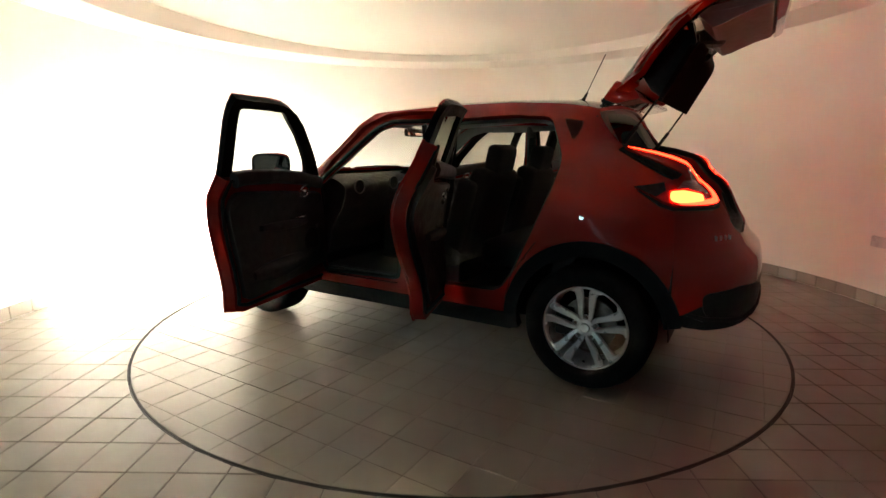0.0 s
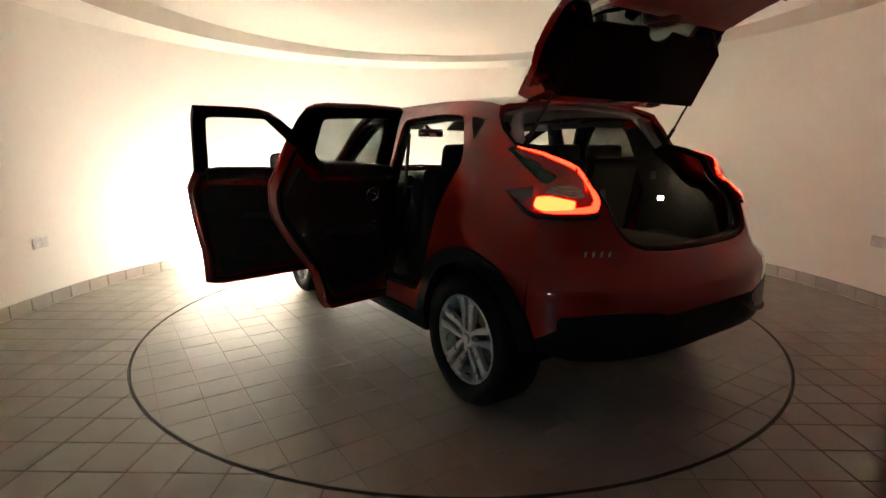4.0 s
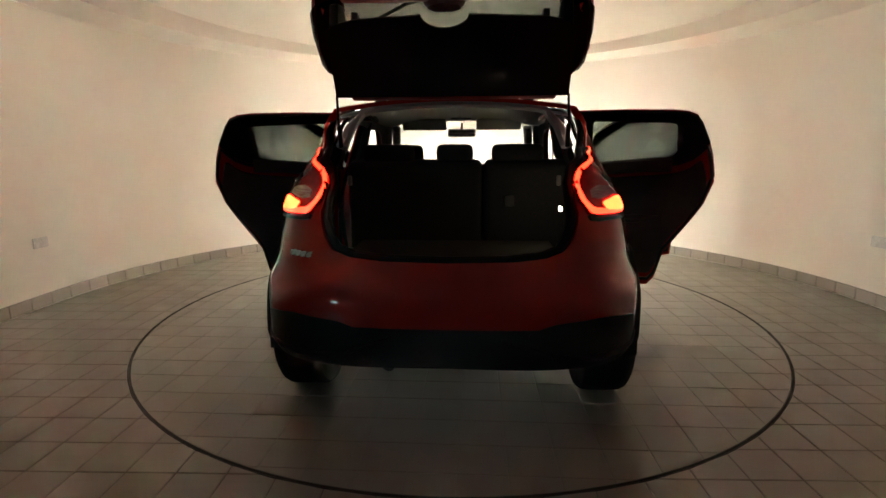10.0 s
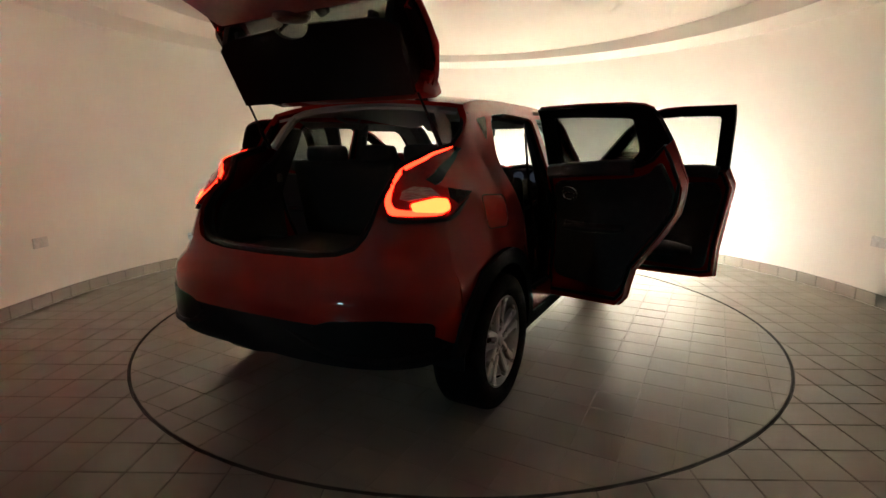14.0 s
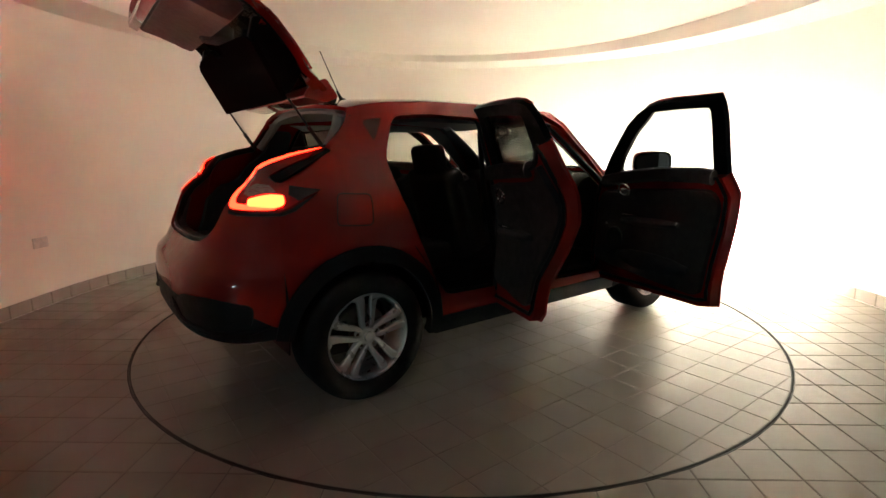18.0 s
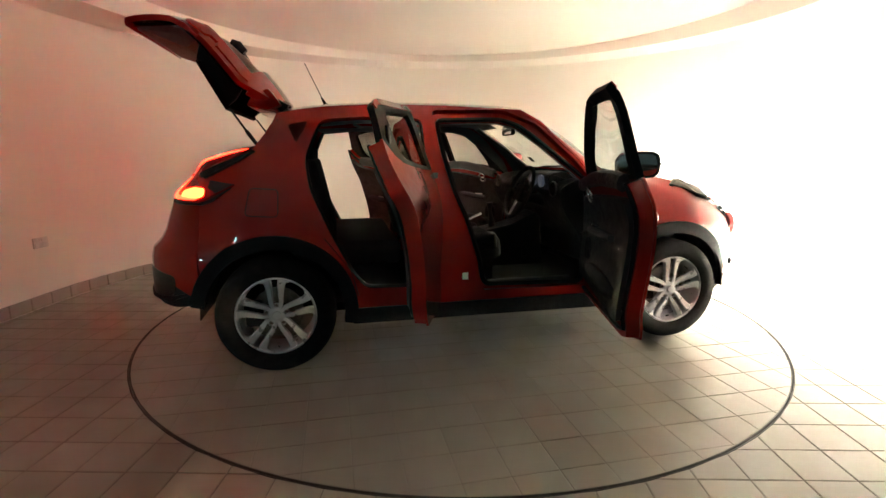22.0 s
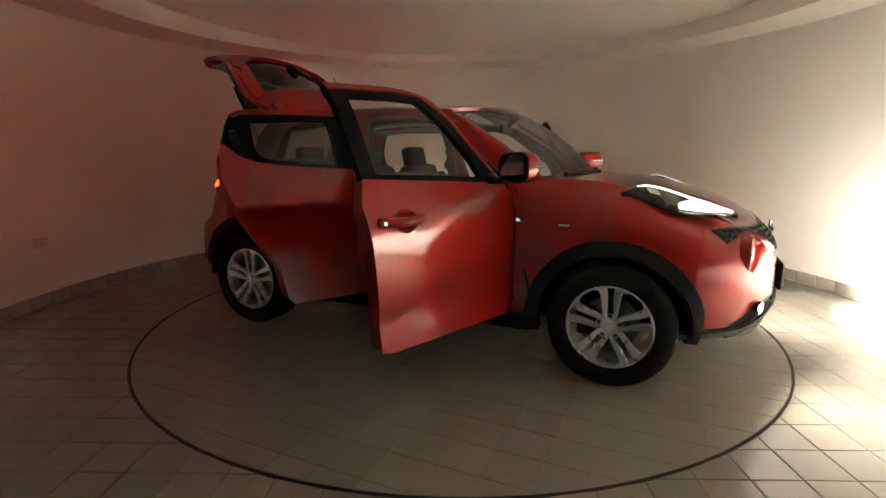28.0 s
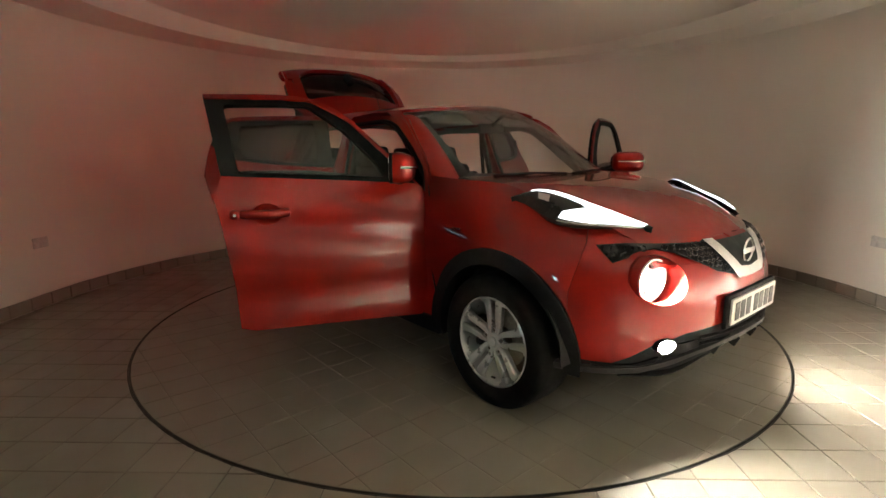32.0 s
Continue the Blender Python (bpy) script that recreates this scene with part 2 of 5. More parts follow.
def divided(poly, step):
    out = []
    for a, b in zip(poly, poly[1:] + poly[:1]):
        a, b = Vector(a), Vector(b)
        n = max(1, math.ceil((b - a).length / step))
        out += [tuple(a + (b - a) * i / n) for i in range(n)]
    return out


def panel(poly, fn, holes=(), off=0.0, thick=0.012, step=0.05, bm=None, shift=(0, 0, 0)):
    """A sheet with thickness: the outline (u, v), less its holes, laid on the surface fn(u, v)."""
    loops = [divided([tuple(p) for p in lp], step) for lp in (poly, *holes)]
    verts, edges = [], []
    for lp in loops:
        k = len(verts)
        verts += lp
        edges += [(k + i, k + (i + 1) % len(lp)) for i in range(len(lp))]
    us, vs = [p[0] for p in loops[0]], [p[1] for p in loops[0]]
    flat = [p for lp in loops for p in lp]
    nu, nv = int((max(us) - min(us)) / step), int((max(vs) - min(vs)) / step)
    for i in range(1, nu + 1):
        for j in range(1, nv + 1):
            p = (min(us) + i * step, min(vs) + j * step)
            if inside(p, loops[0]) and not any(inside(p, h) for h in loops[1:]) and all((p[0] - q[0]) ** 2 + (p[1] - q[1]) ** 2 > (0.5 * step) ** 2 for q in flat):
                verts.append(p)
    vo, _, fo, *_ = delaunay_2d_cdt([Vector(p) for p in verts], edges, [], 0, 1e-6)
    tris = []
    for f in fo:
        c = sum((vo[i] for i in f), Vector((0, 0))) / len(f)
        if inside(tuple(c), loops[0]) and not any(inside(tuple(c), h) for h in loops[1:]):
            tris.append(tuple(f))
    b = bmesh.new()
    top, low, nor = [], [], []
    e = 0.004
    sh = Vector(shift)
    for p in vo:
        o = Vector(fn(p.x, p.y))
        du = Vector(fn(p.x + e, p.y)) - Vector(fn(p.x - e, p.y))
        dv = Vector(fn(p.x, p.y + e)) - Vector(fn(p.x, p.y - e))
        n = du.cross(dv)
        n = n.normalized() if n.length > 1e-12 else Vector((0, 0, 1))
        nor.append(n)
        top.append(b.verts.new(o + n * off - sh))
        low.append(b.verts.new(o + n * (off - thick) - sh))
    seen = {}
    for t in tris:
        a, c, d = t
        if (vo[c] - vo[a]).cross(vo[d] - vo[a]) < 0:
            t = (a, d, c)
        b.faces.new([top[i] for i in t])
        b.faces.new([low[i] for i in reversed(t)])
        for i in range(3):
            k = (t[i], t[(i + 1) % 3])
            seen[k] = seen.get(k, 0) + 1
    for i, j in list(seen):
        if (j, i) not in seen:
            b.faces.new((top[j], top[i], low[i], low[j]))
    loose = [v for v in b.verts if not v.link_faces]
    bmesh.ops.delete(b, geom=loose, context="VERTS")
    return joined(bm, b)


# ---- the car's skin: one smooth surface round the body, by (q, z) ----
# q is x along the sides, then runs on round the corners to the middle of nose and tail
def pw(table, v):
    """Smooth piecewise interpolation."""
    if v <= table[0][0]:
        return table[0][1]
    for (a, p), (b, q) in zip(table, table[1:]):
        if v <= b:
            return p + (q - p) * (v - a) / (b - a)
    return table[-1][1]


Q_FRONT, Q_REAR = 1.30, -1.25
HALF = 0.872


def corner_table(a, b, n):
    """Arc length along a superellipse quarter, with its points."""
    rows, s, last = [], 0.0, None
    for i in range(121):
        w = math.pi / 2 * i / 120
        p = (a * math.sin(w) ** (2 / n), b * math.cos(w) ** (2 / n))
        if last:
            s += math.hypot(p[0] - last[0], p[1] - last[1])
        rows.append((s, p))
        last = p
    return rows


NOSE = corner_table(0.79, HALF - 0.006, 2.35)
REAR = corner_table(0.78, HALF - 0.006, 3.4)
Q_NOSE, Q_TAIL = Q_FRONT + NOSE[-1][0], Q_REAR - REAR[-1][0]


def along(table, s):
    s = min(max(s, 0), table[-1][0])
    lo, hi = 0, len(table) - 1
    while hi - lo > 1:
        mid = (lo + hi) // 2
        if table[mid][0] <= s:
            lo = mid
        else:
            hi = mid
    (s0, p), (s1, r) = table[lo], table[hi]
    t = (s - s0) / max(s1 - s0, 1e-9)
    d = Vector((r[0] - p[0], r[1] - p[1])).normalized()
    return (p[0] + (r[0] - p[0]) * t, p[1] + (r[1] - p[1]) * t), d


def plan(q):
    """Plan point and outward normal at the widest level."""
    if q > Q_FRONT:
        p, d = along(NOSE, q - Q_FRONT)
        return (Q_FRONT + p[0], p[1]), (-d.y, d.x)
    if q < Q_REAR:
        p, d = along(REAR, Q_REAR - q)
        return (Q_REAR - p[0], p[1]), (d.y, d.x)
    y = HALF - 0.006 * (q / 1.28) ** 2
    return (q, y), (0.0, 1.0)


INSETS = [
    (Q_TAIL, [(0.15, 0.2), (0.3, 0.08), (0.42, 0.0), (0.55, -0.005), (0.64, 0.0), (0.70, 0.008), (0.735, 0.04), (0.765, 0.085), (0.80, 0.10), (1.0, 0.2), (1.2, 0.5), (1.5, 0.9)]),
    (Q_REAR - 0.72, [(0.15, 0.2), (0.3, 0.08), (0.42, 0.0), (0.55, 0.0), (0.64, 0.0), (0.70, 0.008), (0.735, 0.035), (0.765, 0.075), (0.85, 0.10), (1.0, 0.15), (1.2, 0.36), (1.5, 0.8)]),
    (Q_REAR - 0.35, [(0.15, 0.2), (0.3, 0.08), (0.42, 0.0), (0.62, 0.0), (0.70, 0.006), (0.74, 0.025), (0.77, 0.05), (0.85, 0.06), (1.0, 0.095), (1.1, 0.14), (1.2, 0.23), (1.35, 0.38), (1.55, 0.55)]),
    (-1.40, [(0.2, 0.1), (0.4, 0.0), (0.78, 0.0), (0.9, 0.025), (1.0, 0.06), (1.06, 0.09), (1.12, 0.13), (1.2, 0.19), (1.26, 0.235), (1.4, 0.31), (1.56, 0.45)]),
    (-1.25, [(0.2, 0.03), (0.45, 0.0), (0.8, 0.0), (0.95, 0.008), (1.02, 0.025), (1.08, 0.055), (1.14, 0.095), (1.2, 0.13), (1.3, 0.175), (1.4, 0.21), (1.47, 0.25), (1.56, 0.35)]),
    (-0.75, [(0.2, 0.08), (0.32, 0.025), (0.44, 0.022), (0.48, 0.03), (0.52, 0.026), (0.8, 0.008), (0.95, 0.012), (1.04, 0.035), (1.1, 0.06), (1.2, 0.105), (1.4, 0.185), (1.48, 0.23), (1.56, 0.33)]),
    (0.0, [(0.2, 0.08), (0.32, 0.029), (0.45, 0.027), (0.495, 0.038), (0.54, 0.034), (0.7, 0.018), (0.88, 0.012), (0.98, 0.03), (1.06, 0.055), (1.25, 0.115), (1.42, 0.165), (1.50, 0.20), (1.54, 0.25), (1.58, 0.34)]),
    (0.75, [(0.2, 0.07), (0.32, 0.027), (0.46, 0.022), (0.505, 0.032), (0.55, 0.027), (0.75, 0.008), (0.9, 0.015), (1.0, 0.04), (1.06, 0.07), (1.12, 0.10), (1.25, 0.15), (1.42, 0.21), (1.5, 0.26), (1.56, 0.35)]),
    (1.265, [(0.2, 0.03), (0.45, 0.0), (0.8, 0.0), (0.9, 0.025), (0.98, 0.075), (1.03, 0.125), (1.07, 0.2), (1.2, 0.5)]),
    (Q_FRONT + 0.55, [(0.15, 0.16), (0.3, 0.05), (0.45, 0.0), (0.66, 0.0), (0.78, 0.035), (0.88, 0.11), (0.95, 0.2), (1.05, 0.45)]),
    (Q_NOSE, [(0.15, 0.14), (0.3, 0.03), (0.45, 0.0), (0.62, 0.0), (0.74, 0.03), (0.84, 0.09), (0.92, 0.22), (1.05, 0.6)]),
]


def ease(t):
    return t * t * (3 - 2 * t)


def soft_pw(table, v, h=0.02):
    return (pw(table, v - h) + 2 * pw(table, v) + pw(table, v + h)) / 4


def inset(q, z):
    rows = INSETS
    if q <= rows[0][0]:
        return soft_pw(rows[0][1], z)
    for (a, p), (b, r) in zip(rows, rows[1:]):
        if q <= b:
            t = ease((q - a) / (b - a))
            return soft_pw(p, z) * (1 - t) + soft_pw(r, z) * t
    return soft_pw(rows[-1][1], z)


def skin(q, z):
    (px, py), (nx, ny) = plan(q)
    d = inset(q, z)
    return (px - nx * d, max(py - ny * d, 0.0), z)


BONNET = [(0.7, 1.125), (1.0, 1.115), (1.3, 1.09), (1.5, 1.06), (1.7, 1.01), (1.85, 0.945), (1.97, 0.868), (2.06, 0.78), (2.1, 0.70)]
ROOF = [(-1.4, 1.475), (-1.2, 1.53), (-1.0, 1.56), (-0.7, 1.578), (-0.25, 1.583), (0.1, 1.573), (0.3, 1.562), (0.45, 1.52)]


def bonnet_z(x, y):
    return soft_pw(BONNET, x + 0.45 * y * y, 0.06)


def roof_z(x, y):
    return soft_pw(ROOF, x, 0.08) - 0.15 * y * y


def meet(q, height, lo, hi):
    """The level at which the skin meets a lid (bonnet or roof)."""
    for _ in range(30):
        mid = (lo + hi) / 2
        x, y, _z = skin(q, mid)
        if mid < height(x, y):
            lo = mid
        else:
            hi = mid
    return lo


CAP = [(1.3, 1.125), (1.6, 1.0), (1.75, 0.935), (1.9, 0.888), (2.1, 0.868), (2.7, 0.862)]


HINGE_F, HINGE_R = (0.68, 0.84), (-0.30, 0.855)
SWING_F, SWING_R = 73.6, 70.0
# ---- end of skin ----


# ---- the room: a drum-shaped bay with straight cheeks towards the entrance ----
RC_Y, RW, WALL_H = 0.12, 3.41, 2.40
BACK_Y = -6.2
SOFFIT_R = 2.88


def bay(r, n=72, grow=0.0):
    """Half circle at the far side, from right to left, then straight cheeks."""
    pts = [((r + grow) * math.cos(math.pi * i / n), RC_Y + (r + grow) * math.sin(math.pi * i / n)) for i in range(n + 1)]
    return pts


def slope_z(x, y):
    return 2.48 + 0.05 * (3.0 - y)


def loop_wall(outline_in, outline_out, z0, z1, bm=None):
    b = bmesh.new()
    rows = []
    for p, q in zip(outline_in, outline_out):
        t = [z1(p[0], p[1]) if callable(z1) else z1] * 2
        rows.append([b.verts.new((*p, z0)), b.verts.new((*p, t[0])), b.verts.new((*q, t[1])), b.verts.new((*q, z0))])
    for a, c in zip(rows, rows[1:]):
        for i in range(4):
            j = (i + 1) % 4
            b.faces.new((a[i], a[j], c[j], c[i]))
    b.faces.new(rows[0])
    b.faces.new(rows[-1][::-1])
    bmesh.ops.recalc_face_normals(b, faces=b.faces)
    return joined(bm, b)


CHEEK_Y = -0.75
inner = [(RW, CHEEK_Y)] + bay(RW) + [(-RW, CHEEK_Y)]
outer = [(RW + 0.2, CHEEK_Y)] + bay(RW, grow=0.2) + [(-RW - 0.2, CHEEK_Y)]
# side walls added out of view, pale so headlamp light bounces back in
for side, name in ((1, "wall_unseen_east"), (-1, "wall_unseen_west")):
    tagged(part(name, box(0.2, CHEEK_Y - BACK_Y, 3.2, (side * (RW + 0.1), (CHEEK_Y + BACK_Y) / 2, 1.5), 0), LOBBY, smooth=0), "added unseen cream lobby wall that bounces headlamp light", "wall", kind="structure")
tagged(part("wall_curved", loop_wall(inner, outer, -0.1, 3.1), WALLPAINT), "cream painted curved wall round the turntable", "wall", kind="structure")
# unseen back wall, added to close the room, dark to swallow headlamp light
tagged(part("wall_unseen_back", box(2 * RW + 0.4, 0.2, 3.2, (0, BACK_Y - 0.102, 1.5), 0), DARKBACK, smooth=0), "added unseen dark back wall that soaks up headlamp light", "shutter", kind="structure")

# a small daylit pane in the lobby's side wall behind the walk's start
window = tagged(part("window_1", box(0.03, 0.5, 0.36, (-RW + 0.017, -5.55, 1.13), 0.004), GLOSSBLACK, smooth=0), "small daylit lobby window in a dark frame", "window", kind="structure")
for dy in (-0.12, 0.12):
    part("pane", box(0.006, 0.21, 0.3, (-RW + 0.034, -5.55 + dy, 1.13), 0), DAYPANE, window, "pane bright with blue daylight", smooth=0)

# soffit ring and its fascia, then the sloping ceiling
soff_in = [(SOFFIT_R, BACK_Y)] + bay(SOFFIT_R) + [(-SOFFIT_R, BACK_Y)]
soff_out = [(RW - 0.002, BACK_Y)] + bay(RW - 0.002) + [(-RW + 0.002, BACK_Y)]
tagged(part("trim", loop_wall(soff_in, soff_out, WALL_H, slope_z), CEILPAINT, smooth=30), "cream plaster bulkhead ring under the ceiling", "bulkhead", kind="structure")
b = bmesh.new()
vs = [b.verts.new((x, y, slope_z(x, y) + dz)) for dz in (0.003, 0.12) for x, y in ((-3.6, -6.4), (3.6, -6.4), (3.6, 3.75), (-3.6, 3.75))]
for f in ((3, 2, 1, 0), (4, 5, 6, 7), (0, 1, 5, 4), (1, 2, 6, 5), (2, 3, 7, 6), (3, 0, 4, 7)):
    b.faces.new([vs[i] for i in f])
tagged(part("ceiling", b, CEILPAINT, smooth=0), "smooth cream painted ceiling, gently sloping", "ceiling", kind="structure")

# ---- floor: a slab with square tiles round the turntable ----
TABLE_R = 2.235
PITCH, TILE_W = 0.2035, 0.2003
b = bmesh.new()
n = 96
ringv = []
for i in range(n):
    w = 2 * math.pi * i / n
    c, s = math.cos(w), math.sin(w)
    k = min(3.6 / max(abs(c), 1e-6), (3.7 if s > 0 else 6.4) / max(abs(s), 1e-6))
    ringv.append((b.verts.new(((TABLE_R + 0.008) * c, (TABLE_R + 0.008) * s, -0.004)), b.verts.new((k * c, k * s, -0.004)),
                  b.verts.new((k * c, k * s, -0.1)), b.verts.new(((TABLE_R + 0.008) * c, (TABLE_R + 0.008) * s, -0.1))))
for i in range(n):
    p, q = ringv[i], ringv[(i + 1) % n]
    for j in range(4):
        k = (j + 1) % 4
        b.faces.new((p[j], q[j], q[k], p[k]))
bmesh.ops.recalc_face_normals(b, faces=b.faces)
floor = tagged(part("floor", b, GROUT), "dark grouted floor bed of brown square tiles", "floor", kind="structure")
tagged(part("floor_pit", box(4.9, 4.9, 0.1, (0, 0, -0.3), 0), GROUT, smooth=0), "dark pit floor under the turntable", "floor", kind="structure")


def clipped_square(cx, cy, h, keep):
    """The square's outline, cut to where keep(x, y) > 0, by walking its edges."""
    pts = []
    cs = [(cx - h, cy - h), (cx + h, cy - h), (cx + h, cy + h), (cx - h, cy + h)]
    fine = divided(cs, 2 * h / 8)
    vals = [keep(*p) for p in fine]
    if all(v > 0 for v in vals):
        return cs
    if all(v <= 0 for v in vals):
        return None
    m = len(fine)
    for i in range(m):
        p, q, a, c = fine[i], fine[(i + 1) % m], vals[i], vals[(i + 1) % m]
        if a > 0:
            pts.append(p)
        if (a > 0) != (c > 0):
            t = a / (a - c)
            pts.append((p[0] + (q[0] - p[0]) * t, p[1] + (q[1] - p[1]) * t))
    return pts if len(pts) > 2 else None


def tile_bm(poly, cx, cy, bm=None, tilt=0.0, drop=0.0025):
    """A tile with a small chamfer, top at about zero."""
    b = bm or bmesh.new()
    mid = (sum(p[0] for p in poly) / len(poly), sum(p[1] for p in poly) / len(poly))
    lo, up, tp = [], [], []
    for px, py in poly:
        d = math.hypot(px - mid[0], py - mid[1]) or 1
        k = max(0, 1 - 0.0035 / d)
        z = tilt * (px - mid[0])
        lo.append(b.verts.new((px - cx, py - cy, -0.009)))
        up.append(b.verts.new((px - cx, py - cy, -drop + z)))
        tp.append(b.verts.new((mid[0] + (px - mid[0]) * k - cx, mid[1] + (py - mid[1]) * k - cy, 0.0 + z)))
    m = len(poly)
    for i in range(m):
        j = (i + 1) % m
        b.faces.new((lo[i], lo[j], up[j], up[i]))
        b.faces.new((up[i], up[j], tp[j], tp[i]))
    b.faces.new(tp)
    return b


def lay_tiles(parent, keep, near, x0, y0, extent, material, rest_name, pitch=PITCH, width=TILE_W, drop=0.0025):
    """Whole tiles share meshes; the nearest 300 are pieces, the others one joined part."""
    shared = []
    for k in range(4):
        h = width / 2
        bm = tile_bm([(-h, -h), (h, -h), (h, h), (-h, h)], 0, 0, tilt=(k - 1.5) * 0.003, drop=drop)
        me = bpy.data.meshes.new("tile")
        bm.to_mesh(me)
        bm.free()
        me.materials.append(material)
        shared.append(me)
    cells = []
    nx = int(extent / pitch) + 1
    for i in range(-nx, nx + 1):
        for j in range(-nx, nx + 1):
            cx, cy = x0 + i * pitch, y0 + j * pitch
            poly = clipped_square(cx, cy, width / 2, keep)
            if poly:
                cells.append((near(cx, cy), cx, cy, poly))
    cells.sort(key=lambda c: c[0])
    rest = bmesh.new()
    for idx, (_d, cx, cy, poly) in enumerate(cells):
        if idx < 300:
            if len(poly) == 4:
                ob = new("tile", shared[random.randrange(4)])
            else:
                bm = tile_bm(poly, cx, cy, drop=drop)
                me = bpy.data.meshes.new("tile")
                bm.to_mesh(me)
                bm.free()
                me.materials.append(material)
                ob = new("tile", me)
            ob.location = (cx, cy, random.uniform(-0.0006, 0.0006))
            ob.parent = parent
        else:
            tile_bm(poly, 0, 0, rest, drop=drop)
    tagged(part(rest_name, rest, material, parent, smooth=0), kind="stuff")


def on_floor(x, y):
    """Positive on the fixed floor: outside the table, inside the walls."""
    side = RW - 0.012 - (math.hypot(x, y - RC_Y) if y > RC_Y else abs(x))
    return min(math.hypot(x, y) - TABLE_R - 0.010, side, y + 6.15)


# ---- turntable ----
b = lathe([(0.001, -0.0024), (TABLE_R - 0.008, -0.0024), (TABLE_R - 0.008, -0.12), (0.001, -0.12)], "z", 128)
turntable = tagged(part("turntable", b, TABLEGROUT), "round turntable paved with brown square tiles", "turntable")
b = lathe([(TABLE_R - 0.0075, -0.1), (TABLE_R - 0.0075, 0.001), (TABLE_R - 0.003, 0.001), (TABLE_R - 0.003, -0.1)], "z", 128, close=True)
part("rim", b, STEEL, turntable, "dark steel edge ring")
b = lathe([(TABLE_R + 0.004, -0.1), (TABLE_R + 0.004, 0.0), (TABLE_R + 0.008, 0.0), (TABLE_R + 0.008, -0.1)], "z", 128, close=True)
part("edge_ring", b, STEEL, floor, "dark steel ring round the turntable")


# ---- skirting: tiles set on the curved wall ----
skirting = part("baseboard", loop_wall([(p[0] * (1 - 0.0015), p[1] * (1 - 0.0015)) for p in inner], [(p[0] * (1 - 0.0006), p[1] * (1 - 0.0006)) for p in inner], 0.0, 0.104), GROUT)
tagged(skirting, "brown tiled skirting along the curved wall", "skirting", kind="structure")


def skirting_tiles():
    step = 0.2035
    places = []
    y = RC_Y - step / 2
    while y > -4.2:
        places.append((RW, y, 0.0))
        places.append((-RW, y, 180.0))
        y -= step
    m = int(math.pi * RW / step)
    for i in range(m):
        w = math.pi * (i + 0.5) / m
        places.append((RW * math.cos(w), RC_Y + RW * math.sin(w), math.degrees(w)))
    bm = box(0.012, 0.198, 0.1, (-0.0105, 0, 0.053), 0.003, 1)
    me = bpy.data.meshes.new("tile")
    bm.to_mesh(me)
    bm.free()
    me.materials.append(SKIRT)
    for x, y, a in places:
        ob = new("tile", me)
        ob.matrix_basis = pose(x, y, 0, 0, 0, a)
        ob.parent = skirting


def wall_socket(angle_xy, z, label):
    x, y = angle_xy
    a = math.degrees(math.atan2(y - RC_Y, x))
    body = part("wall_socket", box(0.012, 0.146, 0.086, (-0.006, 0, 0), 0.004), SOCKETWHITE)
    for dy in (-0.036, 0.036):
        part("socket_insert", box(0.004, 0.05, 0.04, (-0.0125, dy, -0.012), 0.001, 1), SOCKETWHITE, body)
        part("rocker_switch", box(0.006, 0.012, 0.018, (-0.014, dy * 0.35, 0.024), 0.001, 1), SOCKETWHITE, body)
    body.matrix_basis = pose(RW * math.cos(radians(a)), RC_Y + RW * math.sin(radians(a)), z, 0, 0, a)
    tagged(body, label, "socket", "wall sockets")


wall_socket((-3.38, 0.1), 0.53, "white plastic double wall socket on the cream wall")
wall_socket((3.41, 0.19), 0.52, "white plastic double wall socket on the cream wall")

# ---- the car ----
car = new("car")
car.empty_display_size = 0.3
tagged(car, "red compact crossover car, doors and tailgate open, lamps lit", "car")


def both(maker):
    """Runs a maker for the left (+1) and right (-1) side."""
    for side in (1, -1):
        maker(side)


def skin_panel(poly, side, holes=(), off=0.0, thick=0.012, step=0.05, bm=None, shift=(0, 0, 0)):
    # seen from outside u must run so that the normal points out
    f = (lambda u, v: skin(-u, v)) if side > 0 else (lambda u, v: (lambda p: (p[0], -p[1], p[2]))(skin(u, v)))
    g = (lambda pl: [(-p[0], p[1]) for p in pl]) if side > 0 else (lambda pl: [tuple(p) for p in pl])
    return panel(g(poly), f, [g(h) for h in holes], off, thick, step, bm, shift)


ARCH_F, ARCH_R = (1.265, 0.334), (-1.265, 0.334)
FRONT_OPEN = rounded([(0.62, 0.42), (0.69, 0.75), (0.685, 1.02), (0.625, 1.095), (0.392, 1.284), (0.225, 1.403), (0.107, 1.44), (-0.295, 1.432), (-0.263, 1.219), (-0.213, 1.012), (-0.142, 0.839), (-0.06, 0.60), (-0.03, 0.44)], 0.04)
REAR_OPEN = rounded([(-0.35, 0.45), (-0.37, 0.9), (-0.375, 1.1), (-0.385, 1.44), (-0.75, 1.45), (-0.98, 1.43), (-1.075, 1.21), (-1.05, 1.04), (-0.95, 0.80), (-0.84, 0.57), (-0.76, 0.46)], 0.05)
FRONT_CUT = rounded([(0.735, 0.405), (0.75, 0.62), (0.745, 0.92), (0.685, 1.055), (0.575, 1.20), (0.335, 1.415), (0.13, 1.495), (-0.05, 1.50), (-0.325, 1.49), (-0.283, 1.219), (-0.233, 1.012), (-0.162, 0.839), (-0.08, 0.60), (-0.05, 0.405)], 0.03)
ARCH_GAP = 0.395


def top_edge(q0, q1, height, lo, hi, n=24):
    return [(q0 + (q1 - q0) * i / n, meet(q0 + (q1 - q0) * i / n, height, lo, hi)) for i in range(n + 1)]


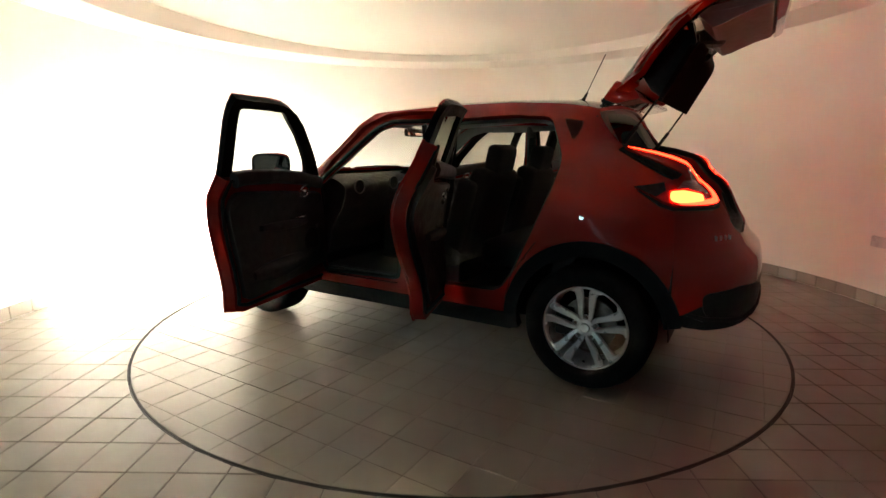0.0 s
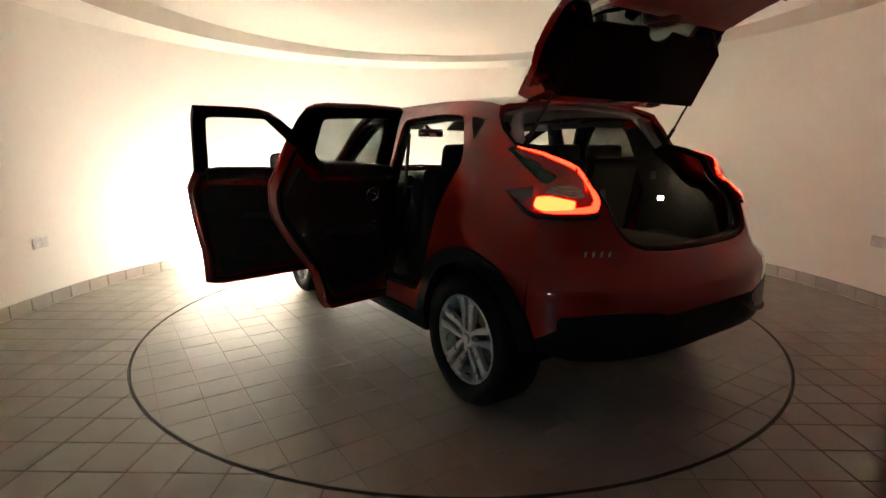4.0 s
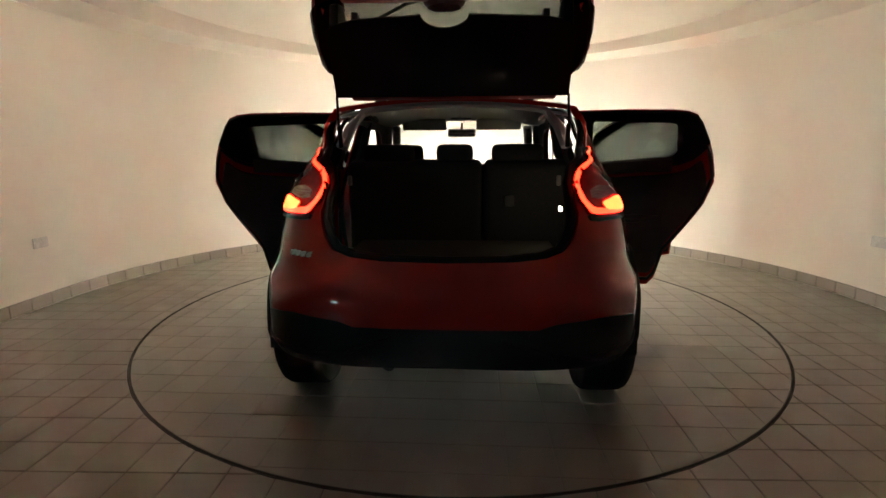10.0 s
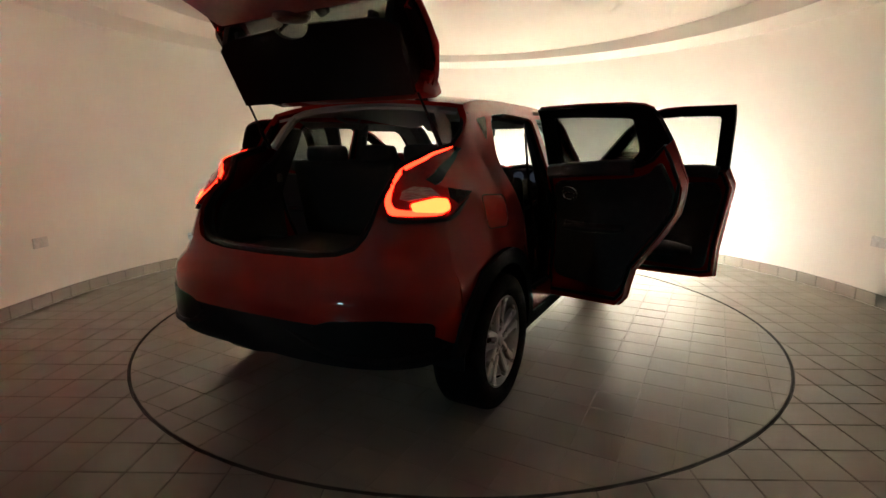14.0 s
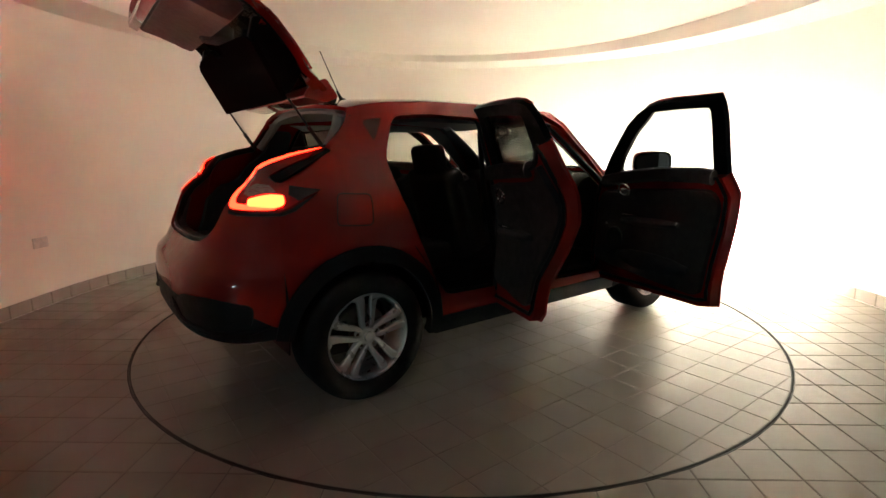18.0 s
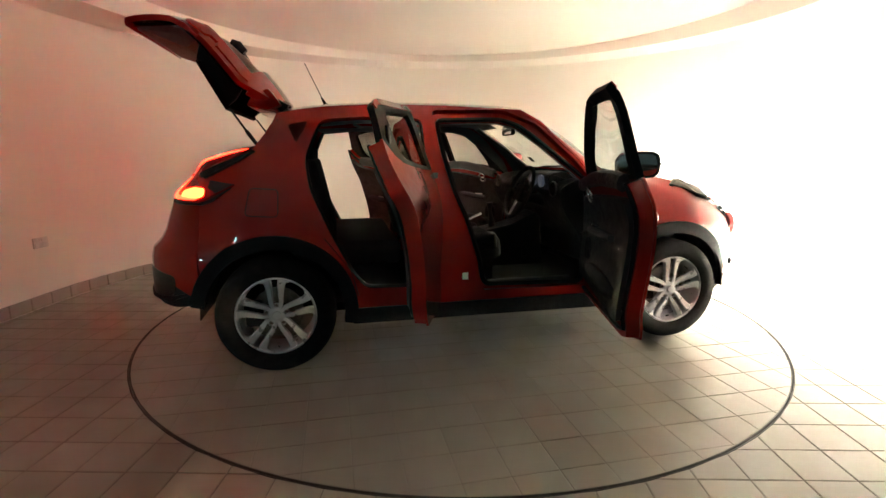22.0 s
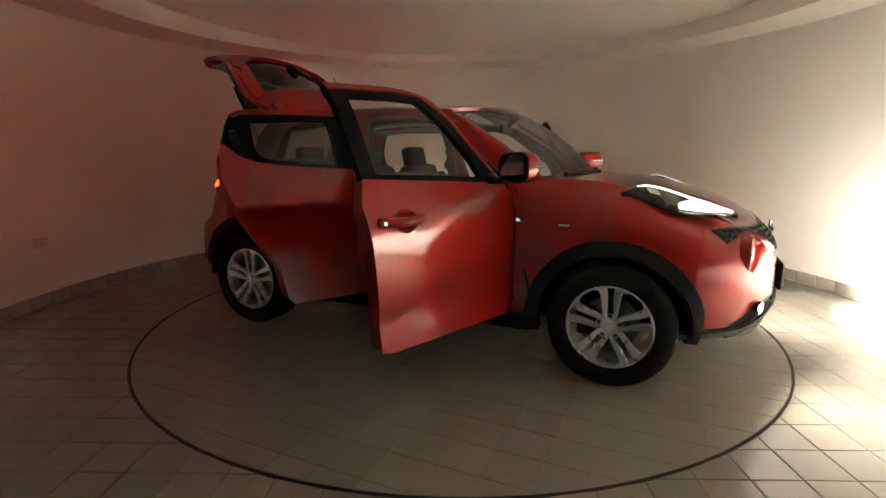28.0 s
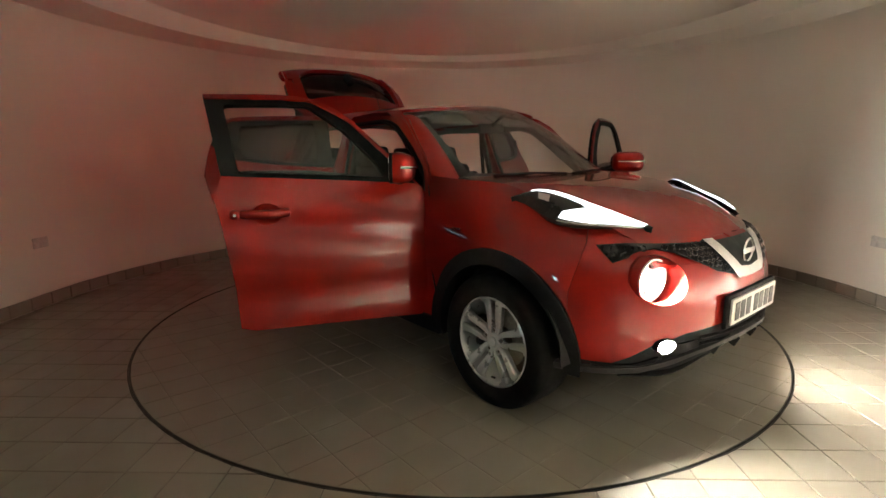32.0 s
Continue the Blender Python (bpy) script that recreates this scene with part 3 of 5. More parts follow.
ROOF_EDGE = top_edge(0.33, -1.22, roof_z, 1.3, 1.58)
HATCH_EDGE = [(-1.24, 1.42), (-1.29, 1.345), (-1.36, 1.268), (-1.50, 1.245), (-1.67, 1.208), (-1.80, 1.172), (-1.96, 1.105), (-2.045, 1.035), (-2.075, 0.965), (-2.11, 0.905), (-2.165, 0.855), (-2.25, 0.829), (-2.40, 0.814), (Q_TAIL, 0.808)]
FENDER_EDGE = [(q, min(z, pw(CAP, q))) for q, z in top_edge(0.78, Q_NOSE, bonnet_z, 0.7, 1.125, 40)]


def fender_top(q):
    return min(meet(q, bonnet_z, 0.7, 1.125), pw(CAP, q))


def side_body(side):
    # body side with both door openings, pillars, sill and rear quarter
    arch = arc(*ARCH_R, ARCH_GAP, 18, 180 - 24, 22)
    poly = [(0.83, 0.30), (0.80, 0.60), (0.80, 1.02), (0.73, 1.075), (0.61, 1.215), (0.37, 1.435), (0.25, 1.50)] + [p for p in ROOF_EDGE if p[0] < 0.2] + HATCH_EDGE[:5] + [(-1.6645, 1.0), (-1.6645, 0.72), (-1.645, 0.49)] + arch[::-1] + [(-0.80, 0.30)]
    part("side_panel", skin_panel(poly, side, (FRONT_CUT, REAR_OPEN), thick=0.035), PAINT, car, "glossy red body side with sill and pillars")
    part("door_jamb", skin_panel(FRONT_CUT, side, (FRONT_OPEN,), off=-0.033, thick=0.02), PAINT, car, "red recessed door jamb")
    # sill cladding
    part("sill_cladding", skin_panel(rounded([(0.84, 0.245), (0.84, 0.345), (-0.84, 0.345), (-0.84, 0.245)], 0.02), side, off=0.012, thick=0.05), CLAD, car, "black plastic sill cladding")
    # wheel arch cladding
    for name, (cx, cz), a0, a1 in (("front", ARCH_F, -8, 190), ("rear", ARCH_R, -10, 170)):
        ring = arc(cx, cz, 0.385, a0, a1, 26) + arc(cx, cz, 0.462, a1, a0, 26)
        part("arch_cladding", skin_panel(ring, side, off=0.018, thick=0.05), CLAD, car, "black plastic wheel arch cladding")
        well = lathe([(0.001, 0.50), (0.40, 0.50), (0.40, 0.85), (0.405, 0.85), (0.405, 0.49), (0.001, 0.49)], "y", 40, (cx, 0, cz), caps=False)
        bmesh.ops.delete(well, geom=[v for v in well.verts if v.co.z < 0.31], context="VERTS")
        bmesh.ops.scale(well, vec=(1, side, 1), verts=well.verts)
        part("wheel_well", well, SEAL, car)
    # front wing
    archf = arc(*ARCH_F, ARCH_GAP, 200, -10, 24)
    wing = [(0.86, 0.36), (0.80, 0.60), (0.79, 0.93), (0.75, 1.02), (0.715, 1.07), (0.72, fender_top(0.72)), (0.78, fender_top(0.78))] + [p for p in FENDER_EDGE if 0.80 < p[0] < 1.70] + [(1.719, fender_top(1.719)), (1.719, 0.86), (1.662, 0.66), (1.66, 0.40)] + arc(*ARCH_F, ARCH_GAP, 10, 176, 24)
    part("front_wing", skin_panel(wing, side), PAINT, car, "glossy red front wing")
    # black strip for the seal and for the shade in the door gap
    part("wing_gap_strip", sweep([(lambda p: (p[0], side * (p[1] - 0.012), p[2]))(skin(q, z)) for q, z in ((0.85, 0.38), (0.793, 0.60), (0.783, 0.93), (0.745, 1.015), (0.70, 1.075))], 0.014, 8, 0.6), SEAL, car, "black strip behind the wing, seal and shaded gap in one")
    # quarter glass
    part("quarter_glass", skin_panel(rounded([(-1.045, 1.42), (-1.16, 1.40), (-1.115, 1.295)], 0.02), side, off=0.003, thick=0.01), TINTED, car, "small dark triangular quarter window")


both(side_body)


def plan_panel(poly, height, off=0.0, thick=0.012, step=0.06):
    return panel(poly, lambda u, v: (u, v, height(u, v)), (), off, thick, step)


def sym(pts):
    """Closes a half outline of plan points (y >= 0) with its mirror image."""
    return [tuple(p) for p in pts] + [(p[0], -p[1]) for p in reversed(pts) if p[1] > 1e-4]


# roof: plan outline follows the skin's edge
edge = [skin(q, z)[:2] for q, z in ROOF_EDGE]
roof_plan = [(0.40, 0.0), (0.385, 0.2), (0.345, 0.40), (0.312, 0.51), (0.287, 0.57)] + edge[2:] + [(-1.245, 0.4), (-1.255, 0.2), (-1.26, 0.0)]
roof = part("roof", plan_panel(sym(roof_plan)[::-1], roof_z, thick=0.02), PAINT, car, "glossy red roof")
edge = [skin(q, z)[:2] for q, z in FENDER_EDGE if q < Q_NOSE - 0.02]
bonnet_plan = [(1.0, 0.0), (0.98, 0.25), (0.925, 0.48), (0.868, 0.62)] + edge[3:] + [(2.0, 0.0)]
part("bonnet", plan_panel(sym([p for p in bonnet_plan])[::-1], bonnet_z, thick=0.02), PAINT, car, "glossy red bonnet")


# windscreen between cowl and roof
def screen_at(u, v):
    """u across -1..1, v up 0..1."""
    bx, bz = 1.03 - 0.20 * u * u, 1.10 + 0.01 * u * u
    by = 0.70 * u
    tx, tz = 0.395 - 0.105 * u * u, 1.549 - 0.082 * u * u
    ty = 0.572 * u
    w = 0.055 * math.sin(math.pi * v) * (1 - 0.75 * u * u)
    return (bx + (tx - bx) * v + 0.5 * w, by + (ty - by) * v, bz + (tz - bz) * v + 0.75 * w)


part("windscreen", panel([(-0.99, 0.0), (0.99, 0.0), (0.99, 1.0), (-0.99, 1.0)], screen_at, step=0.1, thick=0.006), SCREEN, car, "clear curved windscreen")


DOOR_FRONT = [(1.0, 0.76), (1.06, 0.715), (1.205, 0.60), (1.425, 0.36), (1.50, 0.22), (1.56, 0.1)]


def a_pillar(side):
    def fn(u, v):
        a = Vector(screen_at(0.975, v))
        z = a.z + 0.004
        b_ = Vector(skin(pw(DOOR_FRONT, z) + 0.006, z))
        p = a.lerp(b_, u)
        w = 0.010 * math.sin(math.pi * min(max(u, 0), 1))
        p += Vector((0.5, 0.45, 0.6)) * w
        return (p.x, side * p.y, p.z)
    f = (lambda u, v: fn(u, v)) if side > 0 else (lambda u, v: fn(-u, v))
    poly = [(0, -0.12), (1.05, -0.12), (1.05, 0.98), (0, 0.98)] if side > 0 else [(-1.05, -0.12), (0, -0.12), (0, 0.98), (-1.05, 0.98)]
    part("windscreen_pillar", panel(poly, f, (), 0.0, 0.02, 0.09), PAINT, car, "red windscreen pillar")
    part("pillar_lining", panel(poly, f, (), -0.022, 0.006, 0.09), GREYTRIM, car, "dark grey pillar lining")
    part("cowl", sweep([(1.03 - 0.20 * u * u + 0.02, side * 0.70 * u, 1.092) for u in (0, 0.25, 0.5, 0.75, 1.0)], 0.035, 8, 0.5), CLAD, car, "black plastic cowl under the windscreen")


both(a_pillar)
p = screen_at(0.78, 0.16)
part("permit_disc", box(0.004, 0.07, 0.06, (p[0] - 0.02, p[1], p[2]), 0.002, 1, pose(0, 0, 0, 0, -50, 0)), TRIM, car, "small dark permit holder on the windscreen")
for y0, y1 in ((0.05, 0.55), (-0.52, 0.0)):
    part("wiper", sweep([(1.05 - 0.2 * (y0 / 0.70) ** 2, y0, 1.112), (1.03 - 0.19 * ((y0 + y1) / 1.40) ** 2, (y0 + y1) / 2, 1.124), (1.035 - 0.2 * (y1 / 0.70) ** 2, y1, 1.118)], [0.012, 0.008, 0.006], 8), CLAD, car, "black windscreen wiper")


# ---- bumpers ----
def q_at(y, z):
    """Where on the nose the skin lies at this half width."""
    lo, hi = Q_FRONT, Q_NOSE
    for _ in range(30):
        mid = (lo + hi) / 2
        if skin(mid, z)[1] > y:
            lo = mid
        else:
            hi = mid
    return lo


LAMP_Y, LAMP_Z, LAMP_R = 0.557, 0.718, 0.10


def lamp_hole(r):
    return [(q_at(LAMP_Y + r * math.cos(w), LAMP_Z + r * math.sin(w)), LAMP_Z + r * math.sin(w)) for w in [2 * math.pi * i / 28 for i in range(28)]]


def front_bumper():
    b = None
    for side in (1, -1):
        top = [p for p in FENDER_EDGE if 1.74 < p[0]]
        poly = [(1.6615, 0.36), (1.6635, 0.66), (1.7205, 0.86), (1.7205, fender_top(1.7205))] + top + [(Q_NOSE, 0.515), (2.40, 0.509), (2.176, 0.49), (2.024, 0.447), (1.93, 0.385), (1.86, 0.352)]
        lamp = lamp_hole(LAMP_R)
        b = skin_panel(poly, side, (lamp,), thick=0.03, bm=b)
    part("front_bumper", b, PAINT, car, "glossy red front bumper")
    b = None
    for side in (1, -1):
        poly = [(1.66, 0.36), (1.86, 0.352), (1.93, 0.385), (2.024, 0.447), (2.176, 0.49), (2.40, 0.509), (Q_NOSE, 0.515), (Q_NOSE, 0.425), (2.44, 0.385), (2.27, 0.335), (2.12, 0.308), (1.9, 0.308), (1.66, 0.335)]
        b = skin_panel(poly, side, off=-0.004, thick=0.04, bm=b)
    part("bumper_valance", b, CLAD, car, "black plastic lower front bumper")
    lip = [(skin(q, 0.30), 0.30 + 0.5 * max(0.0, q - 2.12) ** 1.3) for q in [1.9 + 0.05 * i for i in range(15)]]
    b = sweep([(p[0] - 0.01, p[1], z) for p, z in lip], 0.028, 8, 0.5)
    part("front_lip", b, CLAD, car)
    b = sweep([(p[0] - 0.01, -p[1], z) for p, z in lip], 0.028, 8, 0.5)
    part("front_lip", b, CLAD, car)


front_bumper()


def grille():
    upper = [(1.765, 0.853), (1.90, 0.862), (2.10, 0.858), (2.40, 0.85), (Q_NOSE, 0.848)]
    lower = [(Q_NOSE, 0.70), (2.50, 0.705), (2.36, 0.735), (2.24, 0.785), (2.14, 0.825), (2.04, 0.842), (1.95, 0.83), (1.88, 0.80), (1.84, 0.788)]
    b = None
    for side in (1, -1):
        b = skin_panel(upper + lower, side, off=0.004, thick=0.012, step=0.04, bm=b)
    g = part("grille", b, SEAL, car, "black honeycomb grille with chrome V")
    poly = upper + lower
    for side in (1, -1):
        for r in range(6):
            for c in range(22):
                q, z = 1.79 + c * 0.035 + (r % 2) * 0.0175, 0.715 + r * 0.026
                cell = [(q + 0.0155 * math.cos(w), z + 0.0125 * math.sin(w)) for w in [math.pi * (k + 0.5) / 3 for k in range(6)]]
                if sum(inside(p, poly) for p in cell) >= 5 and q < 2.47:
                    ring = sweep([(lambda p: (p[0] + 0.008, side * (p[1] + 0.005), p[2]))(skin(*p)) for p in cell + cell[:1]], 0.003, 4, cap=False)
                    part("grille_cell", ring, GRILLEBLACK, g)
        arm = [(2.34, 0.856), (2.42, 0.855), (2.54, 0.735), (Q_NOSE, 0.725), (Q_NOSE, 0.685), (2.50, 0.69)]
        part("chrome_wing", skin_panel(arm, side, off=0.012, thick=0.02, step=0.03), CHROME, g, "chrome V of the grille")
    x = skin(Q_NOSE, 0.79)[0]
    em = part("emblem", lathe([(0.046, 0.0), (0.052, 0.006), (0.058, 0.0), (0.052, -0.006)], "x", 32, (x + 0.027, 0, 0.795), close=True), CHROME, g, "round chrome emblem, plain")
    part("emblem_bar", box(0.01, 0.13, 0.024, (x + 0.029, 0, 0.795), 0.003), CHROME, g)
    # number plate with plain bars
    px = skin(Q_NOSE, 0.56)[0] + 0.014
    plate = part("number_plate", box(0.012, 0.52, 0.115, (px, 0, 0.56), 0.004), WHITEPLATE, car, "white number plate with dark bars")
    part("plate_holder", box(0.02, 0.56, 0.15, (px - 0.017, 0, 0.56), 0.006), CLAD, plate)
    for i, y in enumerate((0.20, 0.135, 0.07, 0.005, -0.085, -0.15, -0.21)):
        part("plate_bar", box(0.003, 0.047, 0.08, (px + 0.0075, y, 0.56), 0.001, 1), INK, plate)
    # grey blade that sweeps up from the bumper corners, with scoops under it
    b = None
    for side in (1, -1):
        rise = [(0.80, 0.330), (0.70, 0.333), (0.60, 0.345), (0.50, 0.378), (0.40, 0.41), (0.25, 0.435), (0.001, 0.443)]
        up = [(q_at(y, z), z) for y, z in rise]
        dn = [(q_at(y, z), z - 0.028 + 0.006 * (y < 0.45)) for y, z in reversed(rise)]
        b = skin_panel(up + dn, side, off=0.016, thick=0.03, step=0.03, bm=b)
    part("bumper_blade", b, BLADE, car, "dark grey blade along the lower bumper")
    for side in (1, -1):
        for y in (0.10, 0.27):
            x0 = skin(q_at(y, 0.40), 0.40)[0]
            part("scoop_rib", box(0.05, 0.014, 0.05, (x0 - 0.012, side * y, 0.392), 0.005, 2, pose(0, 0, 0, 0, 25, 0)), CLAD, car)
    # lower bumper: intake and silver-black skid
    for z, r in ((0.462, 0.012), (0.432, 0.012)):
        part("intake_bar", sweep([skin(q, z)[:1] + (s * skin(q, z)[1], z) for s, qs in ((1, (2.25, 2.4, 2.55)), (-1, (2.55, 2.4, 2.25))) for q in qs], r, 8, 0.5), CLAD, car)
    for side in (1, -1):
        part("bumper_scoop", skin_panel(rounded([(2.10, 0.44), (2.24, 0.455), (2.27, 0.39), (2.17, 0.345), (2.07, 0.37)], 0.02), side, off=0.002, thick=0.03, step=0.04), SEAL, car, "black scooped corner of the bumper")
        part("fog_surround", skin_panel(rounded([(1.76, 0.345), (1.95, 0.35), (2.07, 0.39), (2.02, 0.33), (1.85, 0.305)], 0.02), side, off=0.006, thick=0.03, step=0.04), CLAD, car)


grille()

def rear_bumper():
    b = None
    for side in (1, -1):
        poly = [(-1.665, 0.46), (-1.665, 1.0), (-1.673, 1.207)] + HATCH_EDGE[5:] + [(Q_TAIL, 0.57), (-2.3, 0.57), (-1.97, 0.553), (-1.80, 0.515), (-1.72, 0.47)]
        b = skin_panel(poly, side, thick=0.03, bm=b)
    part("rear_bumper", b, PAINT, car, "glossy red rear bumper and tail panel")
    b = None
    for side in (1, -1):
        poly = [(-1.66, 0.46), (-1.72, 0.47), (-1.80, 0.515), (-1.97, 0.553), (-2.3, 0.57), (Q_TAIL, 0.57), (Q_TAIL, 0.40), (-2.1, 0.39), (-1.85, 0.385), (-1.63, 0.42)]
        b = skin_panel(poly, side, off=-0.004, thick=0.04, bm=b)
    part("rear_valance", b, CLAD, car, "black plastic lower rear bumper")
    for side in (1, -1):
        pod = rounded([(-1.80, 0.575), (-2.02, 0.605), (-2.25, 0.59), (-2.36, 0.545), (-2.27, 0.475), (-2.05, 0.45), (-1.82, 0.465)], 0.04)
        part("bumper_pod", skin_panel(pod, side, off=0.003, thick=0.03, step=0.04), SEAL, car, "black scooped rear bumper corner")
        lip = [(lambda p: (p[0] + 0.006, side * (p[1] - 0.006), z))(skin(q, z)) for q, z in ((-1.74, 0.475), (-1.82, 0.452), (-1.95, 0.44), (-2.05, 0.437), (-2.16, 0.447), (-2.27, 0.467), (-2.36, 0.50), (-2.44, 0.53))]
        part("pod_lip", sweep(lip, [0.012, 0.02, 0.024, 0.024, 0.023, 0.02, 0.016, 0.008], 8, 0.7), CLAD, car, "black rounded lip under the bumper corner")


rear_bumper()

# underbody
part("underbody", box(3.3, 1.30, 0.1, (0.1, 0, 0.32), 0.03), SEAL, car, "dark underbody")


# ---- wheels ----
def wheel(cx, side):
    hub = part("wheel", lathe([(0.001, -0.03), (0.05, -0.03), (0.05, -0.1), (0.001, -0.1)], "y", 24), IRON, car, "five twin-spoke silver alloy wheel with black tyre")
    R = 0.334
    tyre = [(0.222, 0.0), (0.236, 0.012), (0.27, 0.022), (0.305, 0.018), (0.322, 0.006), (0.331, -0.012), (R, -0.04), (R, -0.17), (0.331, -0.195), (0.318, -0.212), (0.27, -0.22), (0.222, -0.205)]
    part("tyre", lathe(tyre, "y", 64, close=True), RUBBER, hub, "black road tyre")
    rim = [(0.224, -0.012), (0.226, 0.002), (0.218, 0.006), (0.212, -0.004), (0.206, -0.03), (0.2, -0.1), (0.205, -0.19), (0.224, -0.2)]
    part("rim", lathe(rim, "y", 64, close=True), ALLOY, hub)
    for k in range(5):
        for d in (-1, 1):
            w = radians(90 + 72 * k)
            b = bmesh.new()
            rows = []
            for r, lo, hi, y, dep in ((0.028, 0.004, 0.022, -0.016, 0.03), (0.05, 0.013, 0.036, -0.012, 0.034), (0.075, 0.0145, 0.041, -0.009, 0.036), (0.12, 0.0135, 0.046, -0.007, 0.036), (0.165, 0.0135, 0.053, -0.003, 0.034), (0.19, 0.0145, 0.062, 0.0, 0.032), (0.203, 0.017, 0.074, 0.001, 0.028), (0.214, 0.02, 0.09, -0.001, 0.02)):
                row = []
                c = (hi - lo) * 0.16
                for t, yy in ((lo, y - 0.007), (lo + c, y), (hi - c, y - 0.002), (hi, y - 0.009), (hi - c * 0.6, y - dep), (lo + c * 0.6, y - dep)):
                    px, pz = math.sqrt(max(r * r - t * t, 0)) if r > 0.19 else r, d * t
                    row.append(b.verts.new((px * math.cos(w) - pz * math.sin(w), yy, px * math.sin(w) + pz * math.cos(w))))
                rows.append(row)
            for p, q in zip(rows, rows[1:]):
                for i in range(6):
                    j = (i + 1) % 6
                    b.faces.new((p[i], p[j], q[j], q[i]))
            b.faces.new(rows[0])
            b.faces.new(rows[-1])
            bmesh.ops.recalc_face_normals(b, faces=b.faces)
            part("spoke", b, ALLOY, hub, smooth=28)
    part("hub_cap", lathe([(0.001, -0.002), (0.022, -0.003), (0.025, -0.006), (0.026, -0.012), (0.046, -0.016), (0.05, -0.022), (0.05, -0.045), (0.001, -0.045)], "y", 28), ALLOY, hub, "silver hub with plain centre cap")
    for k in range(5):
        w = radians(90 + 72 * k)
        cx2, cz2 = 0.056 * math.cos(w), 0.056 * math.sin(w)
        part("nut_well", lathe([(0.0165, -0.013), (0.013, -0.013), (0.012, -0.03), (0.0165, -0.03)], "y", 16, (cx2, 0, cz2), close=True), ALLOY, hub)
        part("wheel_nut", lathe([(0.001, -0.018), (0.007, -0.019), (0.0095, -0.022), (0.0095, -0.04)], "y", 6, (cx2, 0, cz2)), IRON, hub)
    part("valve", sweep([(0.0, -0.03, -0.196), (0.0, -0.005, -0.182)], [0.005, 0.004], 8), CLAD, hub, "small rubber valve")
    part("brake_disc", lathe([(0.06, -0.085), (0.145, -0.085), (0.145, -0.105), (0.06, -0.105)], "y", 40, close=True), IRON, hub)
    part("brake_caliper", box(0.1, 0.06, 0.16, (0.13, -0.095, 0.0), 0.015), STEEL, hub)
    hub.matrix_basis = pose(cx, side * 0.862, 0.334, 0, 0, 0 if side > 0 else 180)
    return hub


for cx in (1.265, -1.265):
    for side in (1, -1):
        wheel(cx, side)


# ---- doors: built shut about the hinge, swung open ----
FRONT_LOWER = [(0.765, 0.335), (0.775, 0.62), (0.77, 0.92), (0.685, 1.057), (0.655, 1.075), (0.2, 1.105), (-0.325, 1.135), (-0.362, 1.03), (-0.34, 0.9), (-0.30, 0.6), (-0.29, 0.39), (-0.22, 0.37)]
FRONT_FRAME = [(0.655, 1.075), (0.685, 1.057), (0.555, 1.20), (0.33, 1.415), (0.23, 1.478), (0.15, 1.511), (0.06, 1.526), (-0.05, 1.53), (-0.375, 1.52), (-0.325, 1.135), (0.2, 1.105)]
FRONT_WINDOW = rounded([(0.485, 1.115), (0.44, 1.195), (0.285, 1.355), (0.115, 1.477), (-0.05, 1.482), (-0.29, 1.472), (-0.245, 1.15), (0.2, 1.13)], 0.02)
REAR_LOWER = [(-0.285, 0.335), (-0.28, 1.14), (-0.537, 1.154), (-0.75, 1.172), (-0.903, 1.193), (-0.985, 1.228), (-1.06, 1.30), (-1.085, 1.22), (-1.108, 1.10), (-1.062, 0.92), (-0.968, 0.766), (-0.84, 0.58), (-0.80, 0.41), (-0.76, 0.36)]
REAR_FRAME = [(-0.28, 1.14), (-0.285, 1.50), (-0.60, 1.495), (-0.85, 1.485), (-0.93, 1.474), (-0.98, 1.452), (-1.01, 1.41), (-1.06, 1.30), (-0.985, 1.228), (-0.903, 1.193), (-0.75, 1.172), (-0.537, 1.154)]
REAR_WINDOW = rounded([(-0.385, 1.165), (-0.375, 1.31), (-0.385, 1.445), (-0.6, 1.44), (-0.875, 1.42), (-0.89, 1.255), (-0.845, 1.213), (-0.6, 1.18)], 0.02)


def shrink(poly, d):
    cx, cz = sum(p[0] for p in poly) / len(poly), sum(p[1] for p in poly) / len(poly)
    sx = 1 - d / (max(p[0] for p in poly) - cx)
    sz = 1 - d / (max(p[1] for p in poly) - cz)
    return [(cx + (p[0] - cx) * sx, cz + (p[1] - cz) * sz) for p in poly]


def mirror_face(at, side, half_w, half_h, depth, aim):
    """A rounded, tapering plate, higher at its outer end."""
    b = bmesh.new()
    rows = []
    for dx in (0.0, depth):
        row = []
        for i in range(32):
            w = 2 * math.pi * i / 32
            c, s = math.cos(w), math.sin(w)
            y = math.copysign(abs(c) ** 0.55, c) * half_w
            z = math.copysign(abs(s) ** 0.6, s) * half_h * (0.88 + 0.12 * y / half_w)
            row.append(b.verts.new((at.x + dx, at.y + side * y, at.z + z)))
        rows.append(row)
    for i in range(32):
        j = (i + 1) % 32
        b.faces.new((rows[0][i], rows[0][j], rows[1][j], rows[1][i]))
    b.faces.new(rows[0])
    b.faces.new(rows[1])
    bmesh.ops.transform(b, matrix=aim, verts=b.verts)
    bmesh.ops.recalc_face_normals(b, faces=b.faces)
    return b


